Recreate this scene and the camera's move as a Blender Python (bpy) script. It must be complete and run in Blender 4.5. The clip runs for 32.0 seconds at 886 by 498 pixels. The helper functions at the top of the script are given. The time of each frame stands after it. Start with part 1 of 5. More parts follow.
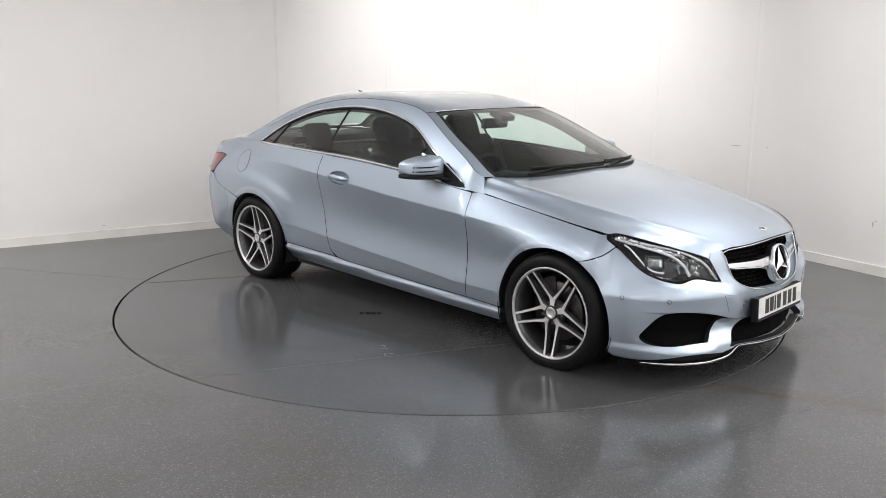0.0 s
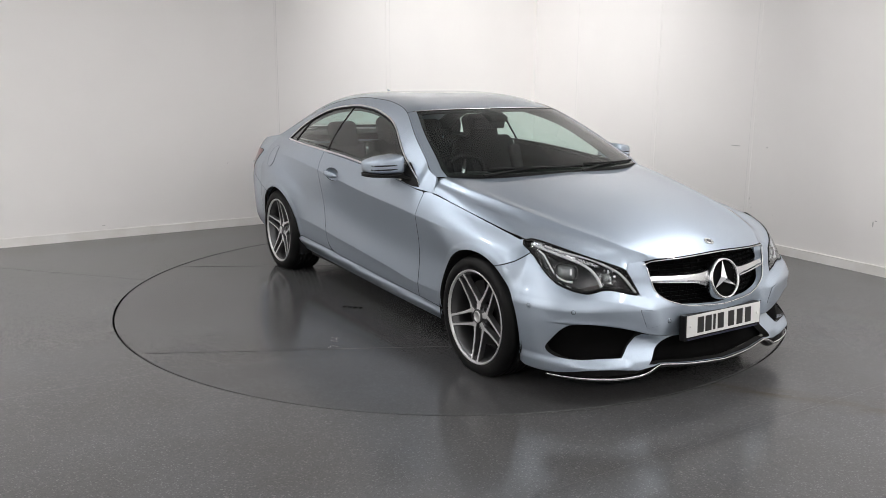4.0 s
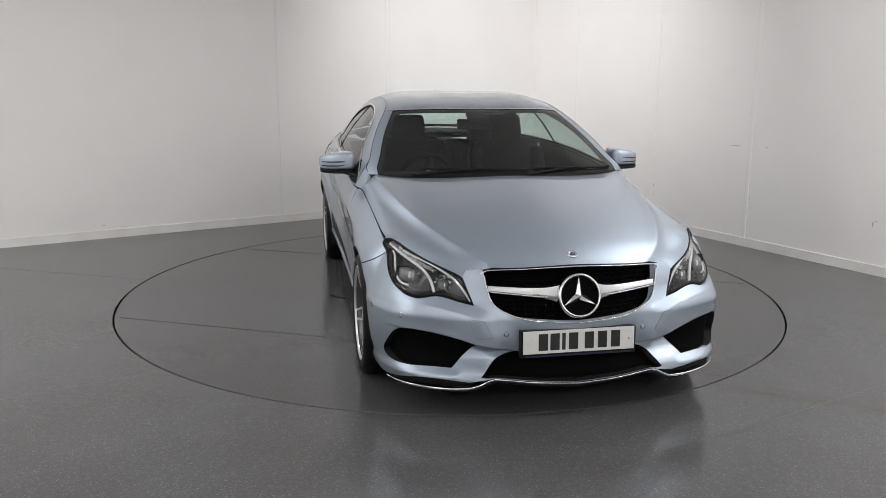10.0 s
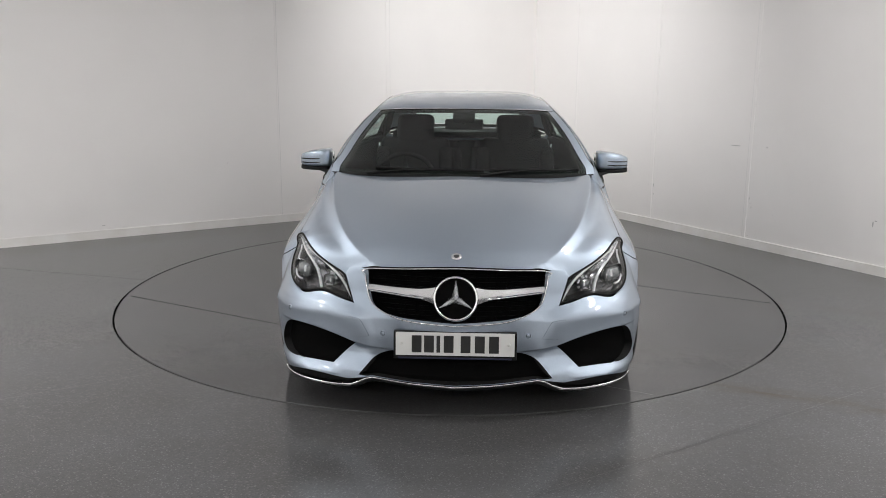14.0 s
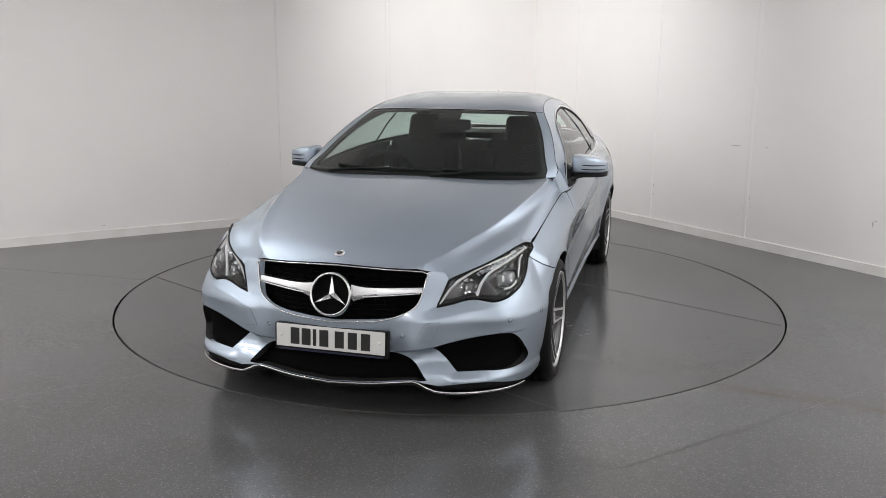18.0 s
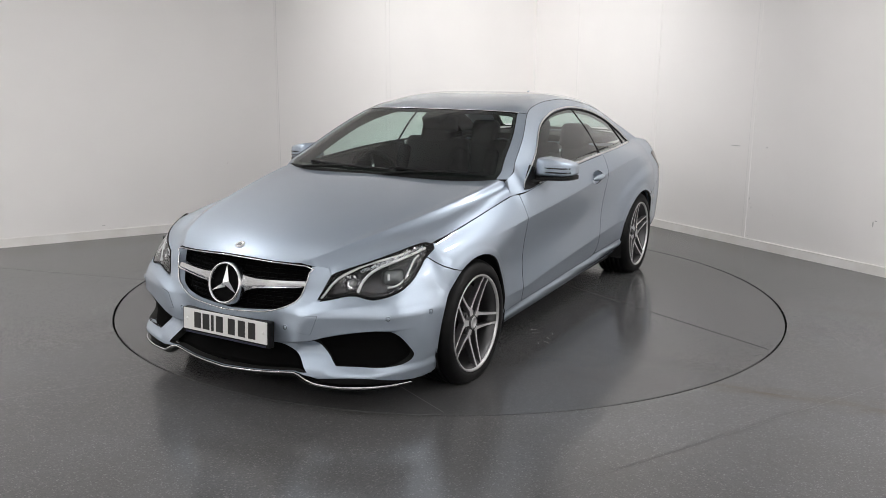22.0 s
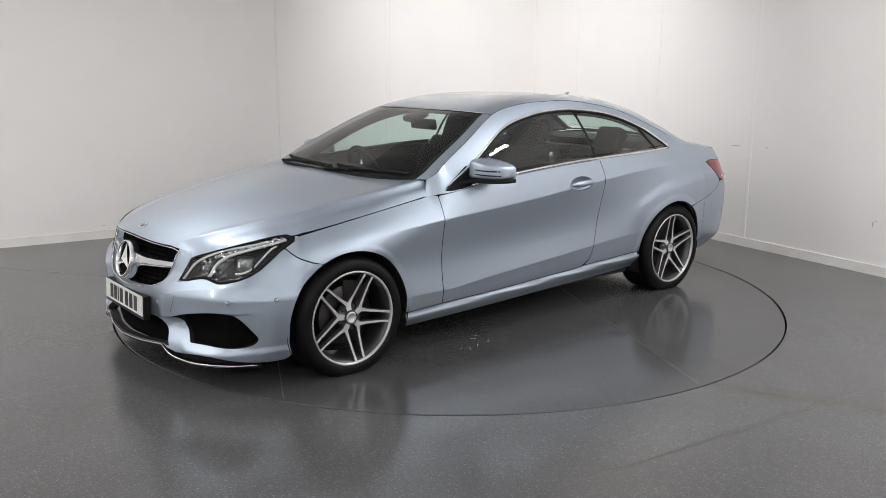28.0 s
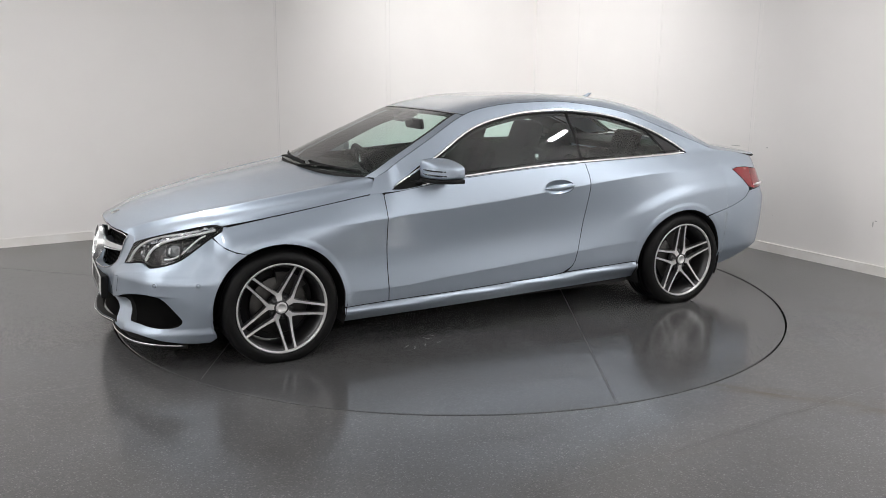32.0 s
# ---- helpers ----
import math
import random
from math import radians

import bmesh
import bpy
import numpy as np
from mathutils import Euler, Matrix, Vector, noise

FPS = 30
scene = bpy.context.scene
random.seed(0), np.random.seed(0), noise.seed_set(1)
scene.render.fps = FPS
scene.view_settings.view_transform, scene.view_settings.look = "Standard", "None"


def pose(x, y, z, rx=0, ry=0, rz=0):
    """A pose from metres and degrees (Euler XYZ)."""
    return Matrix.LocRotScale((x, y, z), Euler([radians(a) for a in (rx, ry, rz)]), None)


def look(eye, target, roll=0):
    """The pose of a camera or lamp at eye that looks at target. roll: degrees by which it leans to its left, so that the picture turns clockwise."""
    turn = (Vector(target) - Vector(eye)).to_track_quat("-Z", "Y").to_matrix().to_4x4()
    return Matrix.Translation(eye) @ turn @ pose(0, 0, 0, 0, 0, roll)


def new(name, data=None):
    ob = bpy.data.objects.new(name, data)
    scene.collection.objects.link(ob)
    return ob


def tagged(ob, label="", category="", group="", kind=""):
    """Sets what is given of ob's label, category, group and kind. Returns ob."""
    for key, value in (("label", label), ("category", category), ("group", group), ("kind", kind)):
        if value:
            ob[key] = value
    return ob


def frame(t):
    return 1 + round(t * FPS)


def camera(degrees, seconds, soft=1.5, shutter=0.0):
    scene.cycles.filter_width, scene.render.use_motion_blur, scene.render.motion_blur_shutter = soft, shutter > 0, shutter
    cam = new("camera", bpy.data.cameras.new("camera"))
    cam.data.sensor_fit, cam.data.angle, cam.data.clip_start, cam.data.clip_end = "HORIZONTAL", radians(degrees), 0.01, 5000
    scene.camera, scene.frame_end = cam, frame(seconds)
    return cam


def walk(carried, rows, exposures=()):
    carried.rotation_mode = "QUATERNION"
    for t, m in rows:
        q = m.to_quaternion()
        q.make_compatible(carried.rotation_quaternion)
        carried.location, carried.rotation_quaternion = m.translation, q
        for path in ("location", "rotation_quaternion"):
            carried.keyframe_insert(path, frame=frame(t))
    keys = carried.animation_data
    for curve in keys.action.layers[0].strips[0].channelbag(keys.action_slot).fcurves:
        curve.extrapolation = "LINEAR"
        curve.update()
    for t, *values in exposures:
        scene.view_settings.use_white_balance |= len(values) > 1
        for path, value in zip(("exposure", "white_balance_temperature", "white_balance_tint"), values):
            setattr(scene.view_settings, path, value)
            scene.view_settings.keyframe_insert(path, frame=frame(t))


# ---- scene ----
# ---- camera: stands still before the turntable ----
cam = camera(55.78, 32.0, soft=.65)
EYE, YAW, PITCH = Vector((0, -5.827, 1.5424)), radians(-0.4386), radians(12.088)
AIM = EYE + Vector((math.sin(YAW) * math.cos(PITCH), math.cos(YAW) * math.cos(PITCH), -math.sin(PITCH)))
walk(cam, [(0.0, look(EYE, AIM, 0.381)), (32.0, look(EYE, AIM, 0.381))],
     [(0, .40), (1, .38), (2, .31), (3, .20), (4, .13), (6, .05), (9, -.05), (13, -.04), (17, .02), (20, .08), (24, .08), (28, .12), (32, .14)])

# ---- light: strip lamps out of view, mostly added fill, and a wall washer for the corner glow ----
world = bpy.data.worlds.new("world")
world.use_nodes = True
world.node_tree.nodes["Background"].inputs[0].default_value = (.9, .95, 1, 1)
world.node_tree.nodes["Background"].inputs[1].default_value = 0.05
scene.world = world
CEILING = 4.2
# x, y, watts: unseen slim lamps along both sides; first pair set from reflections, the rest added fill
PANELS = [(x * side, y, .14, .4, w) for x, y, w in ((2.05, -.55, 43), (2.4, -3.0, 22), (4.2, -2.2, 66), (1.7, -7.4, 82), (5.2, -5.0, 126)) for side in (1, -1.07)]
DROP = 1.35
for px, py, lx, ly, watts in PANELS:
    # down, and up: the upward share is added to soften light off the ceiling
    for turn, share in ((0, .48), (180, .50)):
        lamp = bpy.data.lights.new("unseen_strip_light", "AREA")
        lamp.shape, lamp.size, lamp.size_y, lamp.energy, lamp.color = "RECTANGLE", lx - .04, ly - .04, watts * share, (1, .99, .985)
        new("unseen_strip_light", lamp).matrix_world = pose(px, py, CEILING - DROP + (-.035 if turn == 0 else .035), turn)
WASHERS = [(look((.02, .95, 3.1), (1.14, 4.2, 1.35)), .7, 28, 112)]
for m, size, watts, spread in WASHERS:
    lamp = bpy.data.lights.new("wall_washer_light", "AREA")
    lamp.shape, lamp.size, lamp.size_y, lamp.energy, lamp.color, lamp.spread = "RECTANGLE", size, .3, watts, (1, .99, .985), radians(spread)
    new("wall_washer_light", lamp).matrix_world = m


# ---- materials ----
def material(name, color, rough=.5, metal=0.0, coat=0.0, spec=.5, vary=0.0, scale=8.0, bump=0.0, bump_scale=60.0, detail=4.0, tint=None):
    """A principled material; vary mixes towards a second colour by noise, bump adds fine relief."""
    m = bpy.data.materials.new(name)
    m.use_nodes = True
    nt = m.node_tree
    b = nt.nodes["Principled BSDF"]
    b.inputs["Base Color"].default_value = (*color, 1)
    b.inputs["Roughness"].default_value, b.inputs["Metallic"].default_value = rough, metal
    b.inputs["Coat Weight"].default_value, b.inputs["Coat Roughness"].default_value = coat, .04
    b.inputs["Specular IOR Level"].default_value = spec
    co = nt.nodes.new("ShaderNodeTexCoord")
    if vary:
        n = nt.nodes.new("ShaderNodeTexNoise")
        n.inputs["Scale"].default_value, n.inputs["Detail"].default_value = scale, detail
        nt.links.new(co.outputs["Object"], n.inputs["Vector"])
        ramp = nt.nodes.new("ShaderNodeValToRGB")
        dark = tint or tuple(c * (1 - vary) for c in color)
        ramp.color_ramp.elements[0].color, ramp.color_ramp.elements[0].position = (*dark, 1), .3
        ramp.color_ramp.elements[1].color, ramp.color_ramp.elements[1].position = (*color, 1), .7
        nt.links.new(n.outputs["Fac"], ramp.inputs["Fac"])
        nt.links.new(ramp.outputs["Color"], b.inputs["Base Color"])
        r = nt.nodes.new("ShaderNodeMapRange")
        r.inputs["To Min"].default_value, r.inputs["To Max"].default_value = max(.02, rough * .85), min(1, rough * 1.15)
        nt.links.new(n.outputs["Fac"], r.inputs["Value"])
        nt.links.new(r.outputs["Result"], b.inputs["Roughness"])
    if bump:
        n = nt.nodes.new("ShaderNodeTexNoise")
        n.inputs["Scale"].default_value, n.inputs["Detail"].default_value = bump_scale, 5
        nt.links.new(co.outputs["Object"], n.inputs["Vector"])
        u = nt.nodes.new("ShaderNodeBump")
        u.inputs["Strength"].default_value, u.inputs["Distance"].default_value = bump, .004
        nt.links.new(n.outputs["Fac"], u.inputs["Height"])
        nt.links.new(u.outputs["Normal"], b.inputs["Normal"])
    return m


def paint_material():
    """Ice-blue silver metallic under clear coat, with fine flake."""
    m = material("silver_blue_paint", (.35, .41, .47), .45, .92, 1.0)
    nt, b = m.node_tree, m.node_tree.nodes["Principled BSDF"]
    co = nt.nodes.new("ShaderNodeTexCoord")
    v = nt.nodes.new("ShaderNodeTexVoronoi")
    v.inputs["Scale"].default_value = 900
    nt.links.new(co.outputs["Object"], v.inputs["Vector"])
    ramp = nt.nodes.new("ShaderNodeMixRGB")
    ramp.inputs[1].default_value, ramp.inputs[2].default_value = (.345, .410, .488, 1), (.475, .546, .636, 1)
    nt.links.new(v.outputs["Color"], ramp.inputs[0])
    nt.links.new(ramp.outputs[0], b.inputs["Base Color"])
    return m


def floor_material(name, shade, scuffs, grain, worn=0.0):
    """Grey speckled vinyl: fine light and dark chips, broad dull stains, a soft sheen."""
    m = material(name, (shade, shade, shade), .34, 0, 0, .5)
    nt, b = m.node_tree, m.node_tree.nodes["Principled BSDF"]
    L = nt.links.new
    co = nt.nodes.new("ShaderNodeTexCoord")
    chip = nt.nodes.new("ShaderNodeTexVoronoi")
    chip.inputs["Scale"].default_value = 190
    broad = nt.nodes.new("ShaderNodeTexNoise")
    broad.inputs["Scale"].default_value, broad.inputs["Detail"].default_value = 1.1, 7
    fine = nt.nodes.new("ShaderNodeTexNoise")
    fine.inputs["Scale"].default_value, fine.inputs["Detail"].default_value = 300, 3
    for n in (chip, broad, fine):
        L(co.outputs["Object"], n.inputs["Vector"])
    sep = nt.nodes.new("ShaderNodeSeparateColor")
    L(chip.outputs["Color"], sep.inputs[0])
    ramp = nt.nodes.new("ShaderNodeValToRGB")
    e = ramp.color_ramp.elements
    e[0].position, e[0].color = 0.0, (shade * (1 - .3 * grain), shade * (1 - .3 * grain), shade * (1 - .28 * grain), 1)
    e[1].position, e[1].color = 1.0, (shade * (1 + grain), shade * (1 + grain), shade * (1 + grain), 1)
    for p, k in ((.10, .92), (.88, 1.06)):
        x = e.new(p)
        x.color = (shade * k, shade * k, shade * k * 1.01, 1)
    L(sep.outputs[0], ramp.inputs[0])
    stain = nt.nodes.new("ShaderNodeValToRGB")
    e = stain.color_ramp.elements
    e[0].position, e[0].color = .35, (.91, .90, .885, 1)
    e[1].position, e[1].color = .62, (1.02, 1.03, 1.05, 1)
    L(broad.outputs["Fac"], stain.inputs[0])
    mul = nt.nodes.new("ShaderNodeMixRGB")
    mul.blend_type = "MULTIPLY"
    mul.inputs[0].default_value = 1
    L(ramp.outputs[0], mul.inputs[1])
    L(stain.outputs[0], mul.inputs[2])
    last = mul.outputs[0]
    if worn:
        # brownish drag marks: x, y, turn, half length, half width, strength
        for k, (sx, sy, turn, sl, sw, amount) in enumerate(((1.56, -1.93, -20, .46, .10, .8), (2.75, -.52, -24, .72, .10, .75), (2.02, -2.12, -12, .34, .16, .6), (3.2, -1.1, -25, .8, .3, .35), (.95, -2.6, 30, .5, .12, .15))):
            place = nt.nodes.new("ShaderNodeMapping")
            place.vector_type = "TEXTURE"
            place.inputs["Location"].default_value, place.inputs["Rotation"].default_value, place.inputs["Scale"].default_value = (sx, sy, 0), (0, 0, radians(turn)), (sl, sw, 1)
            L(co.outputs["Object"], place.inputs["Vector"])
            away = nt.nodes.new("ShaderNodeVectorMath")
            away.operation = "LENGTH"
            L(place.outputs[0], away.inputs[0])
            soft = nt.nodes.new("ShaderNodeMapRange")
            soft.inputs["From Min"].default_value, soft.inputs["From Max"].default_value, soft.inputs["To Min"].default_value, soft.inputs["To Max"].default_value = .15, 1.0, amount * worn, 0
            L(away.outputs["Value"], soft.inputs["Value"])
            streak = nt.nodes.new("ShaderNodeTexNoise")
            streak.inputs["Scale"].default_value, streak.inputs["Detail"].default_value, streak.inputs["Roughness"].default_value = 1.6, 7, .6
            L(place.outputs[0], streak.inputs["Vector"])
            gate = nt.nodes.new("ShaderNodeMapRange")
            gate.inputs["From Min"].default_value, gate.inputs["From Max"].default_value = .36, .62
            L(streak.outputs["Fac"], gate.inputs["Value"])
            both = nt.nodes.new("ShaderNodeMath")
            both.operation = "MULTIPLY"
            L(soft.outputs[0], both.inputs[0])
            L(gate.outputs[0], both.inputs[1])
            brown = nt.nodes.new("ShaderNodeMixRGB")
            brown.inputs[2].default_value = (.074, .058, .040, 1)
            L(both.outputs[0], brown.inputs[0])
            L(last, brown.inputs[1])
            last = brown.outputs[0]
    L(last, b.inputs["Base Color"])
    r = nt.nodes.new("ShaderNodeMapRange")
    r.inputs["From Min"].default_value, r.inputs["From Max"].default_value = .35, .65
    r.inputs["To Min"].default_value, r.inputs["To Max"].default_value = scuffs + .03, scuffs
    L(broad.outputs["Fac"], r.inputs["Value"])
    L(r.outputs["Result"], b.inputs["Roughness"])
    u = nt.nodes.new("ShaderNodeBump")
    u.inputs["Strength"].default_value, u.inputs["Distance"].default_value = .10, .001
    L(fine.outputs["Fac"], u.inputs["Height"])
    L(u.outputs["Normal"], b.inputs["Normal"])
    return m


def wall_material():
    """White painted board with faint roller texture, greyish scuffs near the floor."""
    m = material("white_wall_paint", (.875, .854, .838), .55, 0, 0, .35, .03, 1.6, .05, 90)
    return m


def glass_material(name, tint, gloss_rough=.0, low=.06, edge=3.5):
    """A tinted pane: lets light straight through, with a mirror gloss on top."""
    m = bpy.data.materials.new(name)
    m.use_nodes = True
    nt = m.node_tree
    nt.nodes.remove(nt.nodes["Principled BSDF"])
    clear = nt.nodes.new("ShaderNodeBsdfTransparent")
    clear.inputs[0].default_value = (*tint, 1)
    gloss = nt.nodes.new("ShaderNodeBsdfGlossy")
    gloss.inputs["Roughness"].default_value = gloss_rough
    face = nt.nodes.new("ShaderNodeLayerWeight")
    face.inputs[0].default_value = .5
    power = nt.nodes.new("ShaderNodeMath")
    power.operation, power.inputs[1].default_value = "POWER", edge
    nt.links.new(face.outputs["Facing"], power.inputs[0])
    fres = nt.nodes.new("ShaderNodeMapRange")
    fres.inputs["To Min"].default_value, fres.inputs["To Max"].default_value = low, .92
    nt.links.new(power.outputs[0], fres.inputs["Value"])
    mix = nt.nodes.new("ShaderNodeMixShader")
    nt.links.new(fres.outputs[0], mix.inputs[0])
    nt.links.new(clear.outputs[0], mix.inputs[1])
    nt.links.new(gloss.outputs[0], mix.inputs[2])
    nt.links.new(mix.outputs[0], nt.nodes["Material Output"].inputs[0])
    return m


def glow_material(name, color, strength):
    m = bpy.data.materials.new(name)
    m.use_nodes = True
    b = m.node_tree.nodes["Principled BSDF"]
    b.inputs["Base Color"].default_value = (.9, .9, .9, 1)
    b.inputs["Emission Color"].default_value = (*color, 1)
    b.inputs["Emission Strength"].default_value = strength
    return m


PAINT = paint_material()
WALL = wall_material()
FLOOR = floor_material("speckled_grey_vinyl", .101, .15, .6, .75)
TABLE = floor_material("turntable_grey_vinyl", .080, .14, .28)
CHROME = material("chrome", (.80, .81, .82), .09, 1.0)
SATIN = material("satin_silver_trim", (.70, .71, .73), .24, 1.0)
BLACK_GLOSS = material("gloss_black_plastic", (.012, .012, .014), .12, 0, .4)
BLACK = material("black_plastic", (.009, .009, .0095), .55, 0, 0, .2, .3, 40, .1, 200)
RUBBER = material("tyre_rubber", (.005, .005, .0053), .5, 0, 0, .2, .35, 14, .15, 150)
SEAL_AND_SHADE = material("rubber_seal_and_gap_shade", (.006, .006, .006), .6, 0, 0, .2)
RIM_FACE = material("machined_alloy", (.66, .66, .665), .30, .55, .5, .5, .06, 30)
RIM_GREY = material("dark_grey_alloy", (.075, .075, .078), .34, .7, .5)
RIM_SIDE = material("grey_alloy_side", (.15, .15, .154), .34, .7, .4)
RIM_LIP = material("satin_alloy_edge", (.62, .62, .625), .30, .7, .5)
DISC = material("brake_disc_steel", (.07, .068, .066), .42, 1.0, 0, .5, .3, 30)
CALIPER = material("cast_iron_grey", (.05, .048, .047), .5, .6, 0, .5, .3, 30)
LEATHER = material("black_leather", (.006, .006, .0066), .55, 0, 0, .10, .2, 20)
CABIN = material("dark_cabin_plastic", (.006, .006, .0065), .6, 0, 0, .2, .2, 20, .05, 120)
HEADLINER = material("dark_grey_headliner", (.022, .022, .024), .9)
CARPET = material("black_carpet", (.012, .012, .013), .95)
GLASS = glass_material("tinted_window_glass", (.81, .955, .905), .02, .075, 3.4)
SCREEN = glass_material("windscreen_glass", (.87, .975, .94), .02, .012)
LENS = glass_material("clear_lamp_cover", (.95, .96, .97), .02, .045)
RED_LENS = material("red_lamp_plastic", (.20, .006, .010), .10, 0, .8)
MIRROR = material("mirror_glass", (.85, .87, .88), .02, 1.0)
LAMP_SILVER = material("lamp_reflector", (.72, .73, .75), .16, 1.0)
LAMP_GREY = material("lamp_housing_grey", (.030, .031, .034), .24, .4, .4)
LIGHT_GUIDE = material("frosted_light_guide", (.80, .81, .82), .22, 0, .8)
PLATE_WHITE = material("plate_white", (.74, .74, .72), .4, 0, .3)
PLATE_BLACK = material("plate_black", (.02, .02, .02), .45)
PLATE_BLUE = material("plate_holder_blue", (.012, .014, .045), .45)
PANEL_GLOW = glow_material("lamp_diffuser", (1, .99, .985), 2.0)
FRAME_WHITE = material("white_metal_frame", (.7, .7, .7), .4)
LAMP_CASE = material("grey_lamp_casing", (.26, .26, .265), .6)
CEILING_PAINT = material("white_ceiling_paint", (.60, .60, .605), .8, 0, 0, .3, .1, 2)
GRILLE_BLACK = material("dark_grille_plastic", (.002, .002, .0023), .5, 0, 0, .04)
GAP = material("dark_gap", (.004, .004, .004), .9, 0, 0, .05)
STAR_SILVER = material("bright_silver_badge", (.84, .85, .86), .20, 1.0, .6)
JOINT = material("floor_joint", (.055, .054, .053), .6)
SCUFF = material("pale_scuff", (.24, .24, .24), .6)
MARK = material("grey_wall_scuff", (.52, .51, .50), .7)


# ---- small tools ----
def part(name, bm, mat, parent=None, label="", smooth=True):
    me = bpy.data.meshes.new(name)
    bm.normal_update()
    bm.to_mesh(me)
    bm.free()
    me.materials.append(mat)
    if smooth:
        me.shade_smooth()
    ob = new(name, me)
    ob.parent = parent
    return tagged(ob, label=label)


def thing(name, label, category, m=None, group="", kind=""):
    ob = new(name)
    if m is not None:
        ob.matrix_world = m
    return tagged(ob, label, category, group, kind)


def box(bm, size, at, bevel=.0, turn=None, seg=2):
    m = Matrix.Translation(at) @ (turn or Matrix()) @ Matrix.Diagonal((*size, 1))
    r = bmesh.ops.create_cube(bm, size=1, matrix=m)
    if bevel:
        edges = list({e for v in r["verts"] for e in v.link_edges})
        bmesh.ops.bevel(bm, geom=edges, offset=bevel, segments=seg, profile=.6, affect="EDGES")


def boxed(name, size, at, mat, parent, bevel=.004, turn=None, label="", seg=2):
    bm = bmesh.new()
    box(bm, size, at, bevel, turn, seg)
    ob = part(name, bm, mat, parent, label)
    ob.data.set_sharp_from_angle(angle=radians(40))
    return ob


def lathe(bm, profile, axis="y", steps=48, at=(0, 0, 0), closed=False):
    """Turns (radius, height) pairs round an axis."""
    rings = []
    for k in range(steps):
        a = 2 * math.pi * k / steps
        ring = []
        for r, h in profile:
            c, s = r * math.cos(a), r * math.sin(a)
            p = {"y": (c, h, s), "z": (c, s, h), "x": (h, c, s)}[axis]
            ring.append(bm.verts.new(Vector(at) + Vector(p)))
        rings.append(ring)
    n = len(profile)
    for k in range(steps):
        a, b = rings[k], rings[(k + 1) % steps]
        for i in range(n if closed else n - 1):
            j = (i + 1) % n
            bm.faces.new((a[i], a[j], b[j], b[i]))


def tube(bm, pts, radius, flat=1.0, sides=8, up=(0, 0, 1), closed=False):
    """A rod along points; flat squeezes it along up."""
    P = [Vector(p) for p in pts]
    up = Vector(up)
    rings = []
    n = len(P)
    for i, p in enumerate(P):
        a, b = (P[(i - 1) % n], P[(i + 1) % n]) if closed else (P[max(i - 1, 0)], P[min(i + 1, n - 1)])
        d = (b - a).normalized()
        side = d.cross(up)
        side = side.normalized() if side.length > 1e-6 else d.orthogonal().normalized()
        v = side.cross(d).normalized()
        r = radius[i] if isinstance(radius, (list, tuple)) else radius
        rings.append([bm.verts.new(p + side * r * math.cos(2 * math.pi * k / sides) + v * r * flat * math.sin(2 * math.pi * k / sides)) for k in range(sides)])
    for i in range(n if closed else n - 1):
        a, b = rings[i], rings[(i + 1) % n]
        for k in range(sides):
            bm.faces.new((a[k], a[(k + 1) % sides], b[(k + 1) % sides], b[k]))
    if not closed:
        bm.faces.new(rings[0])
        bm.faces.new(rings[-1][::-1])


def spline(pts, n=6, closed=False):
    """Catmull-Rom through points of any dimension."""
    P = [np.array(p, float) for p in pts]
    out, m = [], len(P)
    for i in range(m if closed else m - 1):
        if closed:
            a, b, c, d = P[i - 1], P[i], P[(i + 1) % m], P[(i + 2) % m]
        else:
            b, c = P[i], P[i + 1]
            a, d = (P[i - 1] if i else 2 * b - c), (P[i + 2] if i + 2 < m else 2 * c - b)
        for k in range(n):
            t = k / n
            out.append(.5 * (2 * b + (c - a) * t + (2 * a - 5 * b + 4 * c - d) * t * t + (3 * b - a - 3 * c + d) * t ** 3))
    if not closed:
        out.append(P[-1])
    return out


def inside(poly, x, y):
    px, py = poly[:, 0], poly[:, 1]
    qx, qy = np.roll(px, -1), np.roll(py, -1)
    hit = np.zeros(len(x), bool)
    for a, b, c, d in zip(px, py, qx, qy):
        if b != d:
            hit ^= ((b > y) != (d > y)) & (x < (c - a) * (y - b) / (d - b) + a)
    return hit


def resample(poly, step):
    out = []
    for a, b in zip(poly, np.roll(poly, -1, axis=0)):
        k = max(1, int(np.ceil(np.hypot(*(b - a)) / step)))
        out += [a + (b - a) * i / k for i in range(k)]
    return np.array(out)


